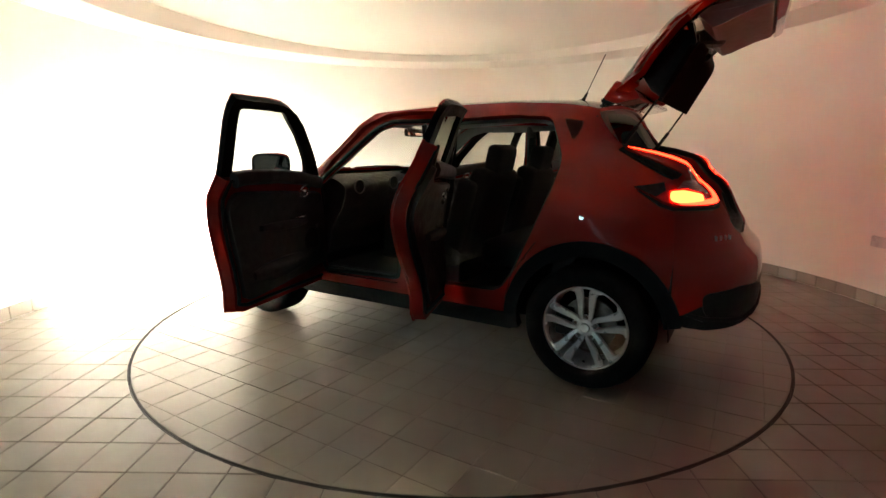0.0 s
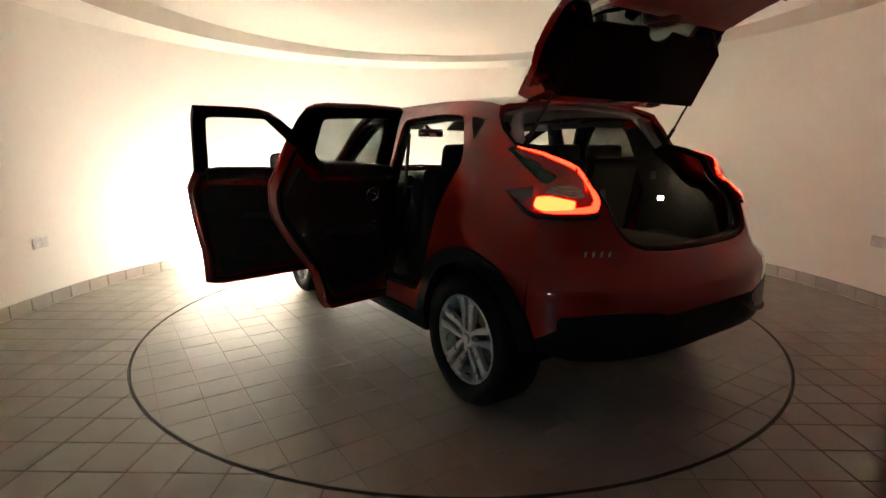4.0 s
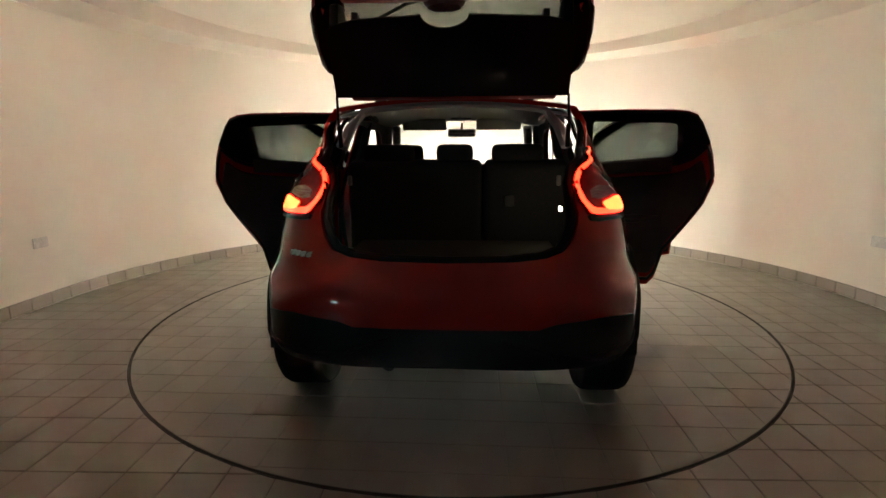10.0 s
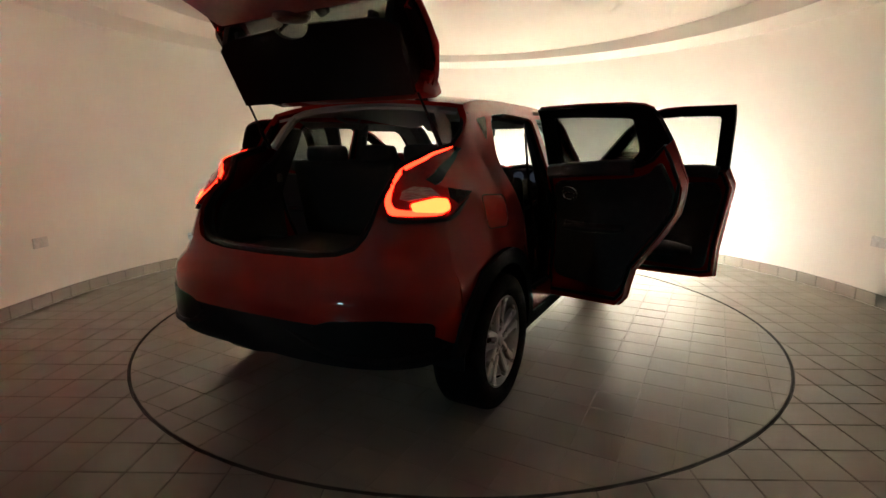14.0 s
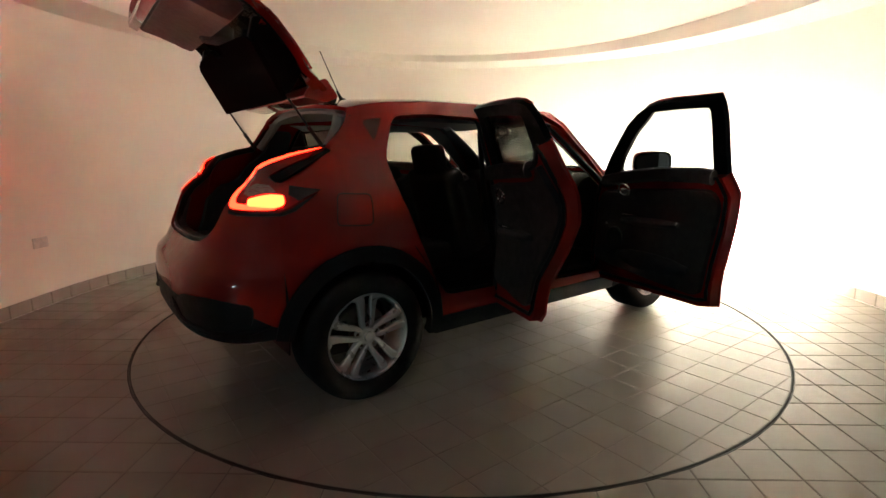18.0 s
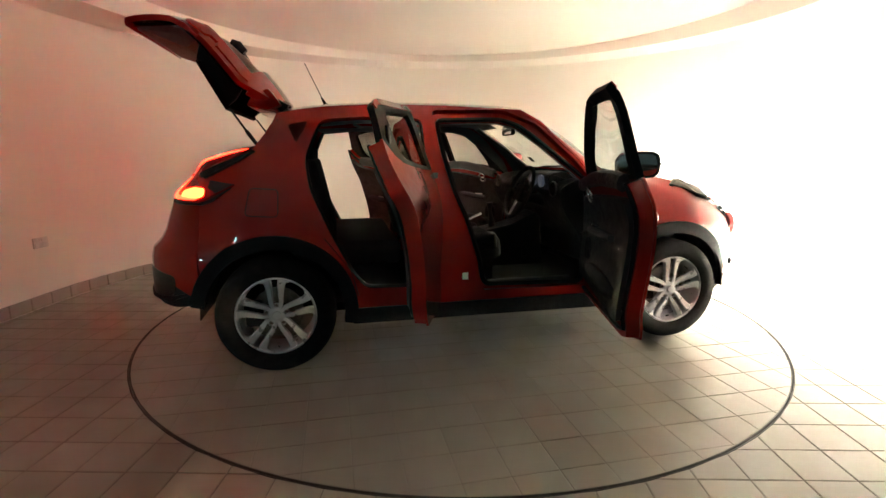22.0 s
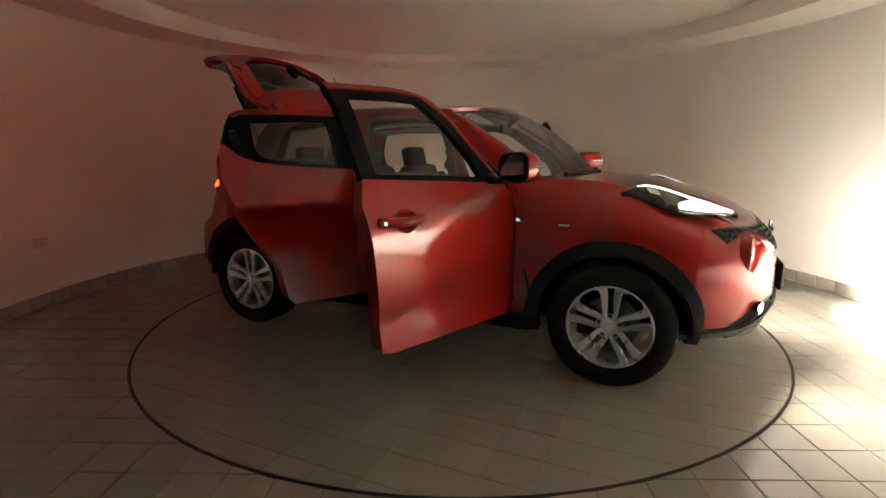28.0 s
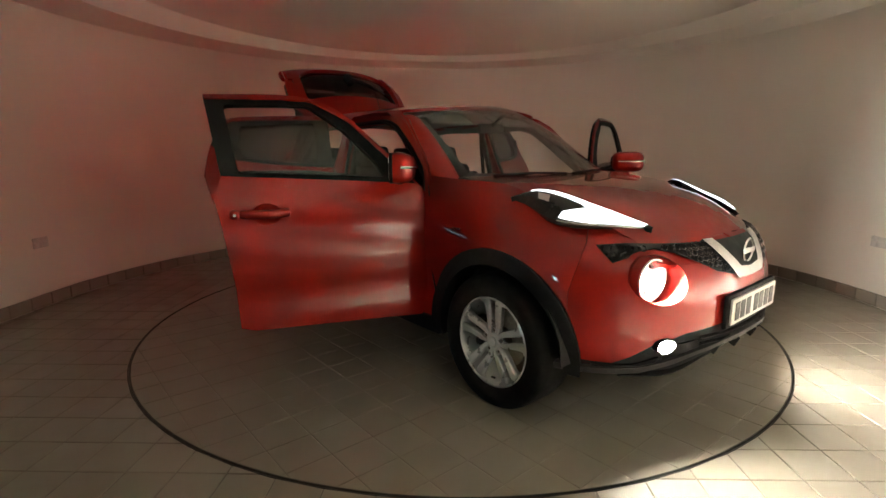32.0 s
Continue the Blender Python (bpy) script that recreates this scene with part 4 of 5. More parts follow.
def door(side, front):
    low, fr, win = (FRONT_LOWER, FRONT_FRAME, FRONT_WINDOW) if front else (REAR_LOWER, REAR_FRAME, REAR_WINDOW)
    hx, hy = HINGE_F if front else HINGE_R
    sh = (hx, side * hy, 0)
    swing = SWING_F if front else SWING_R
    kind = "front_door" if front else "rear_door"
    cup = [[(-0.135 + 0.07 * math.cos(w), 0.95 + 0.052 * math.sin(w)) for w in [2 * math.pi * i / 28 for i in range(28)]]] if front else []
    leaf = part(kind, skin_panel(low, side, cup, thick=0.012, shift=sh), PAINT, car, "open red car door with black window frame and dark trim")
    # pressed edge, seal and trim on the inner face
    part("inner_panel", skin_panel(shrink(low, 0.006), side, off=-0.0125, thick=0.06, shift=sh), PAINT, leaf, "red pressed steel inner shell")
    trim = [(p[0], max(p[1], 0.50 - 0.06 * (p[0] < (0.1 if front else -0.5)))) for p in shrink(low, 0.07)]
    part("trim_panel", skin_panel(rounded(trim, 0.05), side, off=-0.073, thick=0.03, shift=sh), TRIM, leaf, "dark grey plastic door trim")
    loop = shrink(low, 0.035)
    tube = []
    for q, z in divided(loop + [], 0.05):
        p = skin(q, z)
        tube.append((p[0] - sh[0], side * (p[1] - 0.08) - sh[1], p[2]))
    part("door_seal", sweep(tube + tube[:1], 0.011, 6, cap=False), SEAL, leaf)
    part("window_frame", skin_panel(fr, side, (win,), off=-0.001, thick=0.032, step=0.04, shift=sh), GLOSSBLACK, leaf, "black window frame")
    strip = [(0.685, 1.057), (0.555, 1.20), (0.33, 1.415), (0.23, 1.478), (0.15, 1.511), (0.06, 1.526), (-0.05, 1.53), (-0.373, 1.52), (-0.368, 1.498), (-0.05, 1.508), (0.127, 1.50), (0.318, 1.398), (0.54, 1.186), (0.662, 1.07)] if front else [(-0.285, 1.50), (-0.60, 1.495), (-0.85, 1.485), (-0.93, 1.474), (-0.98, 1.452), (-0.968, 1.432), (-0.92, 1.452), (-0.845, 1.458), (-0.60, 1.468), (-0.29, 1.472)]
    part("frame_strip", skin_panel(strip, side, off=0.004, thick=0.014, step=0.04, shift=sh), PAINT, leaf, "red outer strip of the window frame")
    part("window_glass", skin_panel(win, side, off=-0.014, thick=0.004, step=0.06, shift=sh), WINDOW if front else TINTED, leaf, "clear side window" if front else "tinted side window")

    def at(q, z, d):
        p = skin(q, z)
        return Vector((p[0] - sh[0], side * (p[1] + d) - sh[1], p[2]))

    top = [(0.6, 1.09), (0.35, 1.13), (0.1, 1.155), (-0.2, 1.16), (-0.28, 1.15)] if front else [(-0.32, 1.17), (-0.5, 1.185), (-0.7, 1.2), (-0.86, 1.205)]
    part("window_ledge", sweep([at(q, z - 0.045, -0.085) for q, z in top], 0.03, 8, 1.4), TRIM, leaf, "dark padded window ledge")
    q0 = 0.40 if front else -0.45
    part("inner_handle", sweep([at(q0 + 0.05 * math.cos(w), 1.0 + 0.038 * math.sin(w), -0.108) for w in [2 * math.pi * i / 20 for i in range(21)]], 0.009, 8, cap=False), CHROME, leaf, "chrome ring of the inner handle")
    part("handle_lever", box(0.06, 0.012, 0.018, at(q0, 1.0, -0.105), 0.005), CHROME, leaf)
    a0 = (0.42, -0.05) if front else (-0.42, -0.8)
    part("armrest", sweep([at(a0[0] + (a0[1] - a0[0]) * i / 6, 0.80 + 0.02 * i / 6, -0.115 - 0.012 * math.sin(math.pi * i / 6)) for i in range(7)], [0.02, 0.03, 0.034, 0.034, 0.034, 0.03, 0.02], 10, 0.8), TRIM, leaf, "dark armrest")
    part("switch_plate", box(0.13, 0.035, 0.012, at(a0[0] - 0.08, 0.838, -0.12), 0.004), CHROME, leaf, "silvery window switch plate")
    if front:
        part("door_pocket", sweep([at(0.45 - 0.12 * i, 0.565, -0.10) for i in range(6)], [0.02, 0.04, 0.045, 0.045, 0.04, 0.02], 10, 1.3), TRIM, leaf, "dark door pocket")
        part("speaker", lathe([(0.001, 0.01), (0.075, 0.008), (0.085, -0.008)], "y", 28, at(0.5, 0.66, -0.10)), CLAD, leaf)
        # outer handle, lock and mirror
        rings = []
        bowl = bmesh.new()
        for k, d in ((1.0, 0.0005), (0.93, -0.002), (0.75, -0.008), (0.45, -0.0112), (0.1, -0.0118)):
            rings.append([bowl.verts.new(at(-0.135 + 0.07 * k * math.cos(w), 0.95 + 0.052 * k * math.sin(w), d)) for w in [2 * math.pi * i / 28 for i in range(28)]])
        for p, q in zip(rings, rings[1:]):
            for i in range(28):
                j = (i + 1) % 28
                bowl.faces.new((p[i], p[j], q[j], q[i]))
        bowl.faces.new(rings[-1])
        bmesh.ops.recalc_face_normals(bowl, faces=bowl.faces)
        part("handle_cup", bowl, PAINT, leaf, "red cup behind the handle")
        part("outer_handle", sweep([at(-0.248 + 0.0265 * i, 0.955, (0.006, 0.030, 0.041, 0.044, 0.044, 0.041, 0.034, 0.020, 0.004)[i]) for i in range(9)], [0.016, 0.017, 0.0165, 0.016, 0.016, 0.016, 0.0165, 0.017, 0.016], 12, 1.25, up=(0, 0, 1)), PAINT, leaf, "red door handle")
        part("lock_cover", sweep([at(-0.28, 0.955, -0.004), at(-0.28, 0.955, 0.02), at(-0.28, 0.955, 0.026)], [0.024, 0.022, 0.014], 14), PAINT, leaf, "red round lock cover")
        part("keyhole", sweep([at(-0.28, 0.955, 0.022), at(-0.28, 0.955, 0.0275)], 0.008, 10), CHROME, leaf)
        foot = at(0.56, 1.10, 0.0)
        mx = Vector((0.485 - sh[0], side * 1.005 - sh[1], 1.167))
        part("mirror_foot", sweep([foot, foot.lerp(mx, 0.35) + Vector((0, 0, -0.03)), foot.lerp(mx, 0.75) + Vector((0, 0, -0.03))], [0.05, 0.03, 0.03], 10, 0.6), CLAD, leaf)
        b = bmesh.new()
        bmesh.ops.create_uvsphere(b, u_segments=24, v_segments=14, radius=1)
        for v in b.verts:
            c = v.co.copy()
            v.co = Vector((max(c.x, -0.3) * 0.09, math.copysign(abs(c.y) ** 0.5, c.y) * 0.118, math.copysign(abs(c.z) ** 0.55, c.z) * 0.077)) + mx
        aim = Matrix.Translation(mx) @ pose(0, 0, 0, 0, 0, side * 23) @ Matrix.Translation(-mx)
        bmesh.ops.transform(b, matrix=aim, verts=b.verts)
        shell = part("mirror_shell", b, PAINT, leaf, "red door mirror housing")
        part("mirror_rim", mirror_face(mx + Vector((-0.036, 0, 0)), side, 0.123, 0.081, 0.016, aim), GLOSSBLACK, leaf, "black mirror surround")
        part("mirror_glass", mirror_face(mx + Vector((-0.0385, 0, 0)), side, 0.109, 0.068, 0.004, aim), MIRROR, leaf, "mirror glass")
        part("mirror_lamp", sweep([aim @ (mx + Vector(v)) for v in ((0.082, -side * 0.08, 0.002), (0.09, -side * 0.02, 0.002), (0.087, side * 0.05, 0.002), (0.06, side * 0.113, 0.004), (0.02, side * 0.12, 0.004))], 0.007, 8), CHROME, leaf, "clear indicator strip")
    else:
        part("outer_handle", box(0.045, 0.016, 0.10, at(-0.985, 1.315, 0.006), 0.007, 2, pose(0, 0, 0, 0, -14, 0)), CLAD, leaf, "black door handle in the window corner")
    # the hinge arms carry the open front door a little forward
    leaf.matrix_basis = pose(hx + (0.03 if front else 0.0), side * hy, 0, 0, 0, -side * swing)


for side in (1, -1):
    door(side, True)
    door(side, False)


# ---- tailgate, open: its section from the hinge to the tip, as it stands ----
GATE = smooth_line([(-1.20, 1.555), (-1.25, 1.635), (-1.33, 1.74), (-1.47, 1.90), (-1.56, 1.965), (-1.66, 2.0), (-1.77, 2.014), (-1.88, 2.008), (-1.97, 1.99), (-2.01, 1.972)], 4)
GATE_LEN = len(GATE) - 1


def gate_half(t):
    return pw([(0, 0.46), (0.12, 0.54), (0.25, 0.605), (0.4, 0.585), (0.55, 0.56), (0.7, 0.53), (0.85, 0.50), (1.0, 0.46)], t)


def gate_at(u, t):
    """u across -1..1, t from hinge to tip 0..1; crowned, seen from above."""
    k = min(max(t, 0), 1) * GATE_LEN
    i = min(int(k), GATE_LEN - 1)
    f = k - i
    p = Vector(GATE[i]) * (1 - f) + Vector(GATE[i + 1]) * f
    d = (Vector(GATE[min(i + 1, GATE_LEN)]) - Vector(GATE[max(i - 1, 0)])).normalized()
    down = Vector((-d.y, d.x))
    p = p + down * (pw([(0, 0.06), (0.2, 0.15), (0.45, 0.12), (0.65, 0.06), (1, 0.03)], t) * abs(u) ** 2.4)
    return (p.x, -gate_half(t) * u, p.y)


def gpanel(poly, holes=(), off=0.0, thick=0.02, step=0.08):
    return panel(poly, gate_at, holes, off, thick, step)


G_WIN = rounded([(-1.02, 0.17), (1.02, 0.17), (1.03, 0.42), (0.9, 0.54), (0.6, 0.585), (-0.6, 0.585), (-0.9, 0.54), (-1.03, 0.42)], 0.05)
G_HOLE = rounded([(-0.80, 0.22), (0.80, 0.22), (0.78, 0.46), (0.6, 0.53), (-0.6, 0.53), (-0.78, 0.46)], 0.05)
tailgate = part("tailgate", gpanel([(-1, 0.0), (1, 0.0), (1, 0.5), (1, 1.0), (-1, 1.0), (-1, 0.5)], (G_HOLE,), thick=0.03, step=0.05), PAINT, car, "raised red tailgate with parcel shelf")
part("rear_window", gpanel(G_WIN, (), off=0.008, thick=0.005), TINTED, tailgate, "dark tinted rear window")
part("spoiler", gpanel(rounded([(-0.95, 0.005), (0.95, 0.005), (1.0, 0.15), (0.6, 0.2), (-0.6, 0.2), (-1.0, 0.15)], 0.03), off=0.03, thick=0.03), PAINT, tailgate, "red roof spoiler")
part("gate_lip", prism([(-2.012, 1.972), (-2.01, 1.94), (-1.97, 1.918), (-1.958, 1.935), (-1.965, 1.955)], 0.455, 0.008), PAINT, tailgate, "red lower lip of the tailgate")
part("gate_trim", prism([(-1.70, 1.835), (-1.75, 1.85), (-1.80, 1.872), (-1.88, 1.902), (-1.955, 1.922), (-1.96, 1.943), (-1.8, 1.955), (-1.66, 1.94), (-1.63, 1.905)], 0.44, 0.015), PALETRIM, tailgate, "pale grey plastic tailgate trim")
part("motor_cover", lathe([(0.001, -0.05), (0.07, -0.045), (0.085, -0.03), (0.09, 0.03), (0.001, 0.03)], "z", 32, (-1.655, 0.02, 1.87)), TRIM, tailgate, "round black wiper motor cover")
for side in (1, -1):
    part("gate_rail", prism([(-1.40, 1.70), (-1.405, 1.62), (-1.45, 1.55), (-1.50, 1.51), (-1.645, 1.77), (-1.62, 1.86), (-1.54, 1.87)], 0.02, 0.006, side * 0.49), SEAL, tailgate, "black inner window surround")
    liner = [(0.79, 0.20), (0.95, 0.18), (0.95, 0.55), (0.90, 0.58), (0.79, 0.56)]
    part("window_surround", gpanel([(side * p[0], p[1]) for p in liner][::side], off=-0.031, thick=0.012, step=0.05), PAINT, tailgate, "red inner frame beside the window")
    band = [(0.84, 0.17), (0.997, 0.17), (0.997, 0.54), (0.95, 0.58), (0.84, 0.58)]
    part("glass_side", gpanel([(side * p[0], p[1]) for p in band][::side], off=0.012, thick=0.014, step=0.05), GLOSSBLACK, tailgate, "black wrapped edge of the rear window")
# the shelf hangs on cords: a board with a notch for the motor cover and lobed top edge
notch = [(0.10 * math.cos(w) - 0.02, 0.345 - 0.055 * math.sin(w)) for w in [math.pi * i / 14 for i in range(15)]]
board = [(-0.525, 0.0), (0.525, 0.0), (0.525, 0.285), (0.49, 0.31), (0.40, 0.33), (0.20, 0.338)] + notch + [(-0.20, 0.338), (-0.40, 0.33), (-0.49, 0.31), (-0.525, 0.285)]
part("parcel_shelf", panel(board, lambda u, v: (-1.497 - 0.4686 * v, -u, 1.495 + 0.8834 * v), (), 0.013, 0.026, 0.06), FELT, tailgate, "black parcel shelf hung on the tailgate")
part("hinge_panel", prism(rounded([(-1.20, 1.525), (-1.27, 1.495), (-1.40, 1.515), (-1.37, 1.565), (-1.27, 1.62)], 0.02), 0.50, 0.008), PAINT, tailgate, "red pressed frame at the hinge")
part("wiper_motor", sweep([(-1.46, 0, 1.895), (-1.50, 0, 1.935), (-1.54, 0, 1.955)], [0.03, 0.04, 0.03], 10), CLAD, tailgate, "black rear wiper hub")
part("wiper_arm", sweep([(-1.50, -0.02, 1.945), (-1.47, 0.2, 1.895), (-1.44, 0.42, 1.80)], [0.012, 0.009, 0.006], 8), CLAD, tailgate)
for side in (1, -1):
    part("gas_strut", sweep([(-1.33, side * 0.56, 1.27), (-1.40, side * 0.55, 1.37), (-1.40, side * 0.55, 1.37), (-1.485, side * 0.53, 1.50)], [0.011, 0.011, 0.006, 0.006], 10), SEAL, car, "black gas strut")
    part("gate_latch", box(0.05, 0.03, 0.06, (-1.62, side * 0.40, 1.79), 0.008), CLAD, tailgate)
    part("gate_hinge", box(0.1, 0.05, 0.06, (-1.22, side * 0.38, 1.53), 0.012, 2, pose(0, 0, 0, 0, 30, 0)), SEAL, car)

# ---- tail lamps ----
def tail_lamp(side):
    shape = [(-1.37, 1.262), (-1.50, 1.24), (-1.67, 1.203), (-1.80, 1.168), (-1.95, 1.10), (-2.02, 1.05), (-2.0, 0.992), (-1.93, 0.98), (-1.66, 0.98), (-1.60, 1.0), (-1.45, 1.066), (-1.60, 1.085), (-1.66, 1.105), (-1.70, 1.13), (-1.59, 1.17), (-1.46, 1.215)]
    bar = [(-1.38, 1.259), (-1.50, 1.238), (-1.67, 1.201), (-1.80, 1.166), (-1.94, 1.104), (-2.01, 1.05), (-1.99, 0.998), (-1.92, 0.986), (-1.70, 0.986), (-1.70, 1.0), (-1.90, 1.004), (-1.957, 1.016), (-1.968, 1.046), (-1.924, 1.092), (-1.79, 1.155), (-1.66, 1.192), (-1.495, 1.231)]
    hot = [(-1.635, 1.004), (-1.63, 1.046), (-1.70, 1.05), (-1.78, 1.036), (-1.84, 1.026), (-1.84, 0.999), (-1.68, 0.994)]
    lamp = part("tail_lamp", skin_panel(rounded(shape, 0.012), side, off=0.014, thick=0.03, step=0.03), REDLENS, car, "lit red boomerang tail lamp")
    part("light_bar", skin_panel(smooth_line(bar, 3, closed=True), side, off=0.0165, thick=0.008, step=0.03), TAIL, lamp, "glowing red light bar")
    part("brake_light", skin_panel(rounded(hot, 0.015), side, off=0.0185, thick=0.008, step=0.03), TAILHOT, lamp, "bright glowing red lamp")
    part("reverse_lens", skin_panel([(-1.66, 1.055), (-1.70, 1.09), (-1.78, 1.095), (-1.86, 1.075), (-1.90, 1.045), (-1.84, 1.038), (-1.76, 1.05), (-1.70, 1.058)], side, off=0.0175, thick=0.006, step=0.03), RIBLENS, lamp, "ribbed clear lens")
    strip = [(-1.36, 1.262), (-1.37, 1.245), (-1.46, 1.208), (-1.59, 1.163), (-1.70, 1.122), (-1.665, 1.10), (-1.60, 1.12), (-1.50, 1.165), (-1.40, 1.215), (-1.34, 1.25)]
    part("lamp_frame", skin_panel(strip, side, off=0.0165, thick=0.02, step=0.03), SEAL, lamp, "gloss black edge of the lamp blade")
    part("lamp_foot", skin_panel([(-1.47, 1.052), (-1.60, 0.99), (-1.66, 0.973), (-1.93, 0.973), (-2.0, 0.985), (-1.99, 0.967), (-1.93, 0.960), (-1.65, 0.960), (-1.58, 0.98)], side, off=0.012, thick=0.02, step=0.04), SEAL, lamp, "black lower edge of the lamp")
    part("lamp_tip", skin_panel([(-1.45, 1.066), (-1.60, 1.088), (-1.61, 1.05), (-1.56, 1.02)], side, off=0.0175, thick=0.01, step=0.03), DARKLENS, lamp, "smoked lens tip")


both(tail_lamp)


# ---- head lamps ----
DAY_UP = smooth_line([(1.27, 0.748, 1.028), (1.36, 0.674, 1.066), (1.46, 0.605, 1.052), (1.59, 0.553, 1.006), (1.71, 0.512, 0.966), (1.83, 0.457, 0.917)], 5)
DAY_LOW = smooth_line([(1.275, 0.752, 1.022), (1.38, 0.755, 1.0), (1.50, 0.768, 0.958), (1.60, 0.745, 0.942), (1.70, 0.665, 0.934), (1.826, 0.467, 0.914)], 5)


def day_at(side):
    def fn(t, s):
        k = min(max(t, 0.0), 0.9999) * (len(DAY_UP) - 1)
        i = int(k)
        f = k - i
        up = Vector(DAY_UP[i]).lerp(Vector(DAY_UP[i + 1]), f)
        lo = Vector(DAY_LOW[i]).lerp(Vector(DAY_LOW[i + 1]), f)
        p = up.lerp(lo, s)
        p.z += 0.05 * s * (1 - s) * (0.4 + math.sin(math.pi * min(t, 1)))
        return (p.x, side * p.y, p.z)
    return fn


def head_lamp(side):
    x0 = skin(q_at(LAMP_Y + LAMP_R, LAMP_Z), LAMP_Z)[0] + 0.012
    # recess wall from the skin back to the lamp's face
    b = bmesh.new()
    rows = []
    for i in range(36):
        w = 2 * math.pi * i / 36
        y, z = LAMP_Y + LAMP_R * math.cos(w), LAMP_Z + LAMP_R * math.sin(w)
        p = skin(q_at(y, z), z)
        y2, z2 = LAMP_Y + (LAMP_R - 0.012) * math.cos(w), LAMP_Z + (LAMP_R - 0.012) * math.sin(w)
        row = [(p[0] + 0.004, y, z), (x0 - 0.02, y2, z2), (x0 - 0.02, y2 + 0.012 * math.cos(w), z2 + 0.012 * math.sin(w)), (p[0] - 0.01, y + 0.006 * math.cos(w), z + 0.006 * math.sin(w))]
        rows.append([b.verts.new((a, side * c, d)) for a, c, d in row])
    for i in range(36):
        p, q = rows[i], rows[(i + 1) % 36]
        for j in range(4):
            k = (j + 1) % 4
            b.faces.new((p[j], p[k], q[k], q[j]))
    bmesh.ops.recalc_face_normals(b, faces=b.faces)
    part("lamp_back", lathe([(LAMP_R - 0.03, -0.004), (LAMP_R + 0.005, -0.004), (LAMP_R + 0.005, 0.0), (LAMP_R - 0.03, 0.0)], "x", 32, (x0 - 0.015, side * (LAMP_Y + 0.004), LAMP_Z), close=True), PAINT, car)
    part("lamp_recess", b, PAINT, car, "red recess round the headlamp")
    out = Vector((1.0, side * 0.14, -0.02)).normalized()
    turn = out.to_track_quat("Y", "Z").to_matrix().to_4x4()
    r = 0.088
    bowl = part("head_lamp", lathe([(r + 0.005, 0.048), (r + 0.001, 0.050), (r - 0.004, 0.0), (r - 0.012, -0.075), (0.001, -0.077), (0.001, -0.085), (r, -0.085), (r + 0.006, -0.03)], "y", 36, close=True), REFLECTOR, car, "lit round headlamp with clear lens")
    part("lamp_collar", lathe([(r + 0.0055, -0.02), (r + 0.009, -0.02), (r + 0.0085, 0.044), (r + 0.0062, 0.0475), (r + 0.0055, 0.044)], "y", 36, close=True), PAINT, bowl, "red collar round the lamp")
    bowl.matrix_basis = Matrix.Translation((x0 - 0.010, side * (LAMP_Y + 0.008), LAMP_Z)) @ turn
    part("bulb", box(0.04, 0.006, 0.012, (0, -0.064, 0.018), 0.002, 1), BEAM, bowl, "glowing white lamp")
    part("cutoff_shield", box(0.15, 0.095, 0.003, (0, -0.026, 0.0275), 0), IRON, bowl, smooth=0)
    # added emitter above the shield, so the upper bowl shows white
    part("bowl_fill", box(0.03, 0.006, 0.006, (0, -0.066, 0.055), 0.002, 1), BOWLFILL, bowl, "added fill glow that whitens the upper bowl")
    part("lens_ring", lathe([(r + 0.006, 0.046), (r + 0.004, 0.053), (r - 0.004, 0.052), (r - 0.005, 0.046)], "y", 36, close=True), CHROME, bowl, "bright ring round the lens")
    part("lens", lathe([(0.001, 0.066), (0.055, 0.059), (r, 0.048), (r, 0.045), (0.05, 0.053), (0.001, 0.059)], "y", 36, close=True), LENS, bowl, "clear domed lens")
    fy, fz = 0.545, 0.442
    fx = skin(q_at(fy, fz), fz)[0]
    fog_shell = lathe([(0.048, 0.012), (0.042, 0.014), (0.040, -0.03), (0.001, -0.032), (0.001, -0.036), (0.044, -0.036)], "y", 24, close=True)
    bmesh.ops.scale(fog_shell, vec=(1.1, 1, 0.7), verts=fog_shell.verts)
    fog = part("fog_lamp", fog_shell, CLAD, car, "lit oval fog lamp")
    fog.matrix_basis = Matrix.Translation((fx + 0.004, side * fy, fz)) @ (Vector((1, side * 0.35, 0)).to_track_quat("Y", "Z").to_matrix().to_4x4())
    glow = lathe([(0.001, 0.006), (0.026, 0.003), (0.031, -0.004), (0.031, -0.012), (0.001, -0.012)], "y", 20)
    bmesh.ops.scale(glow, vec=(1.2, 1, 0.75), verts=glow.verts)
    part("fog_bulb", glow, FOGBEAM, fog, "glowing white lamp")
    # day lamp on the wing
    fn = day_at(side)
    if side > 0:
        f2, g2 = (lambda t, s: fn(-t, s)), (lambda q: [(-p[0], p[1]) for p in q])
    else:
        f2, g2 = fn, (lambda q: [tuple(p) for p in q])
    base = [(0.0, 0.0), (1.0, 0.0), (1.0, 1.0), (0.0, 1.0)]
    probe = (Vector(f2(g2([(0.5, 0.5)])[0][0] + 0.01, 0.5)) - Vector(f2(g2([(0.5, 0.5)])[0][0], 0.5))).cross(Vector(f2(g2([(0.5, 0.5)])[0][0], 0.51)) - Vector(f2(g2([(0.5, 0.5)])[0][0], 0.5)))
    if probe.z < 0:
        f3 = lambda t, s: f2(t, -s)
        g3 = lambda q: [(p[0], -p[1]) for p in g2(q)]
    else:
        f3, g3 = f2, g2
    lamp = part("day_lamp", panel(g3(base), f3, off=0.002, thick=0.03, step=0.06), DARKLENS, car, "boomerang daytime lamp under a clear lens on the wing")
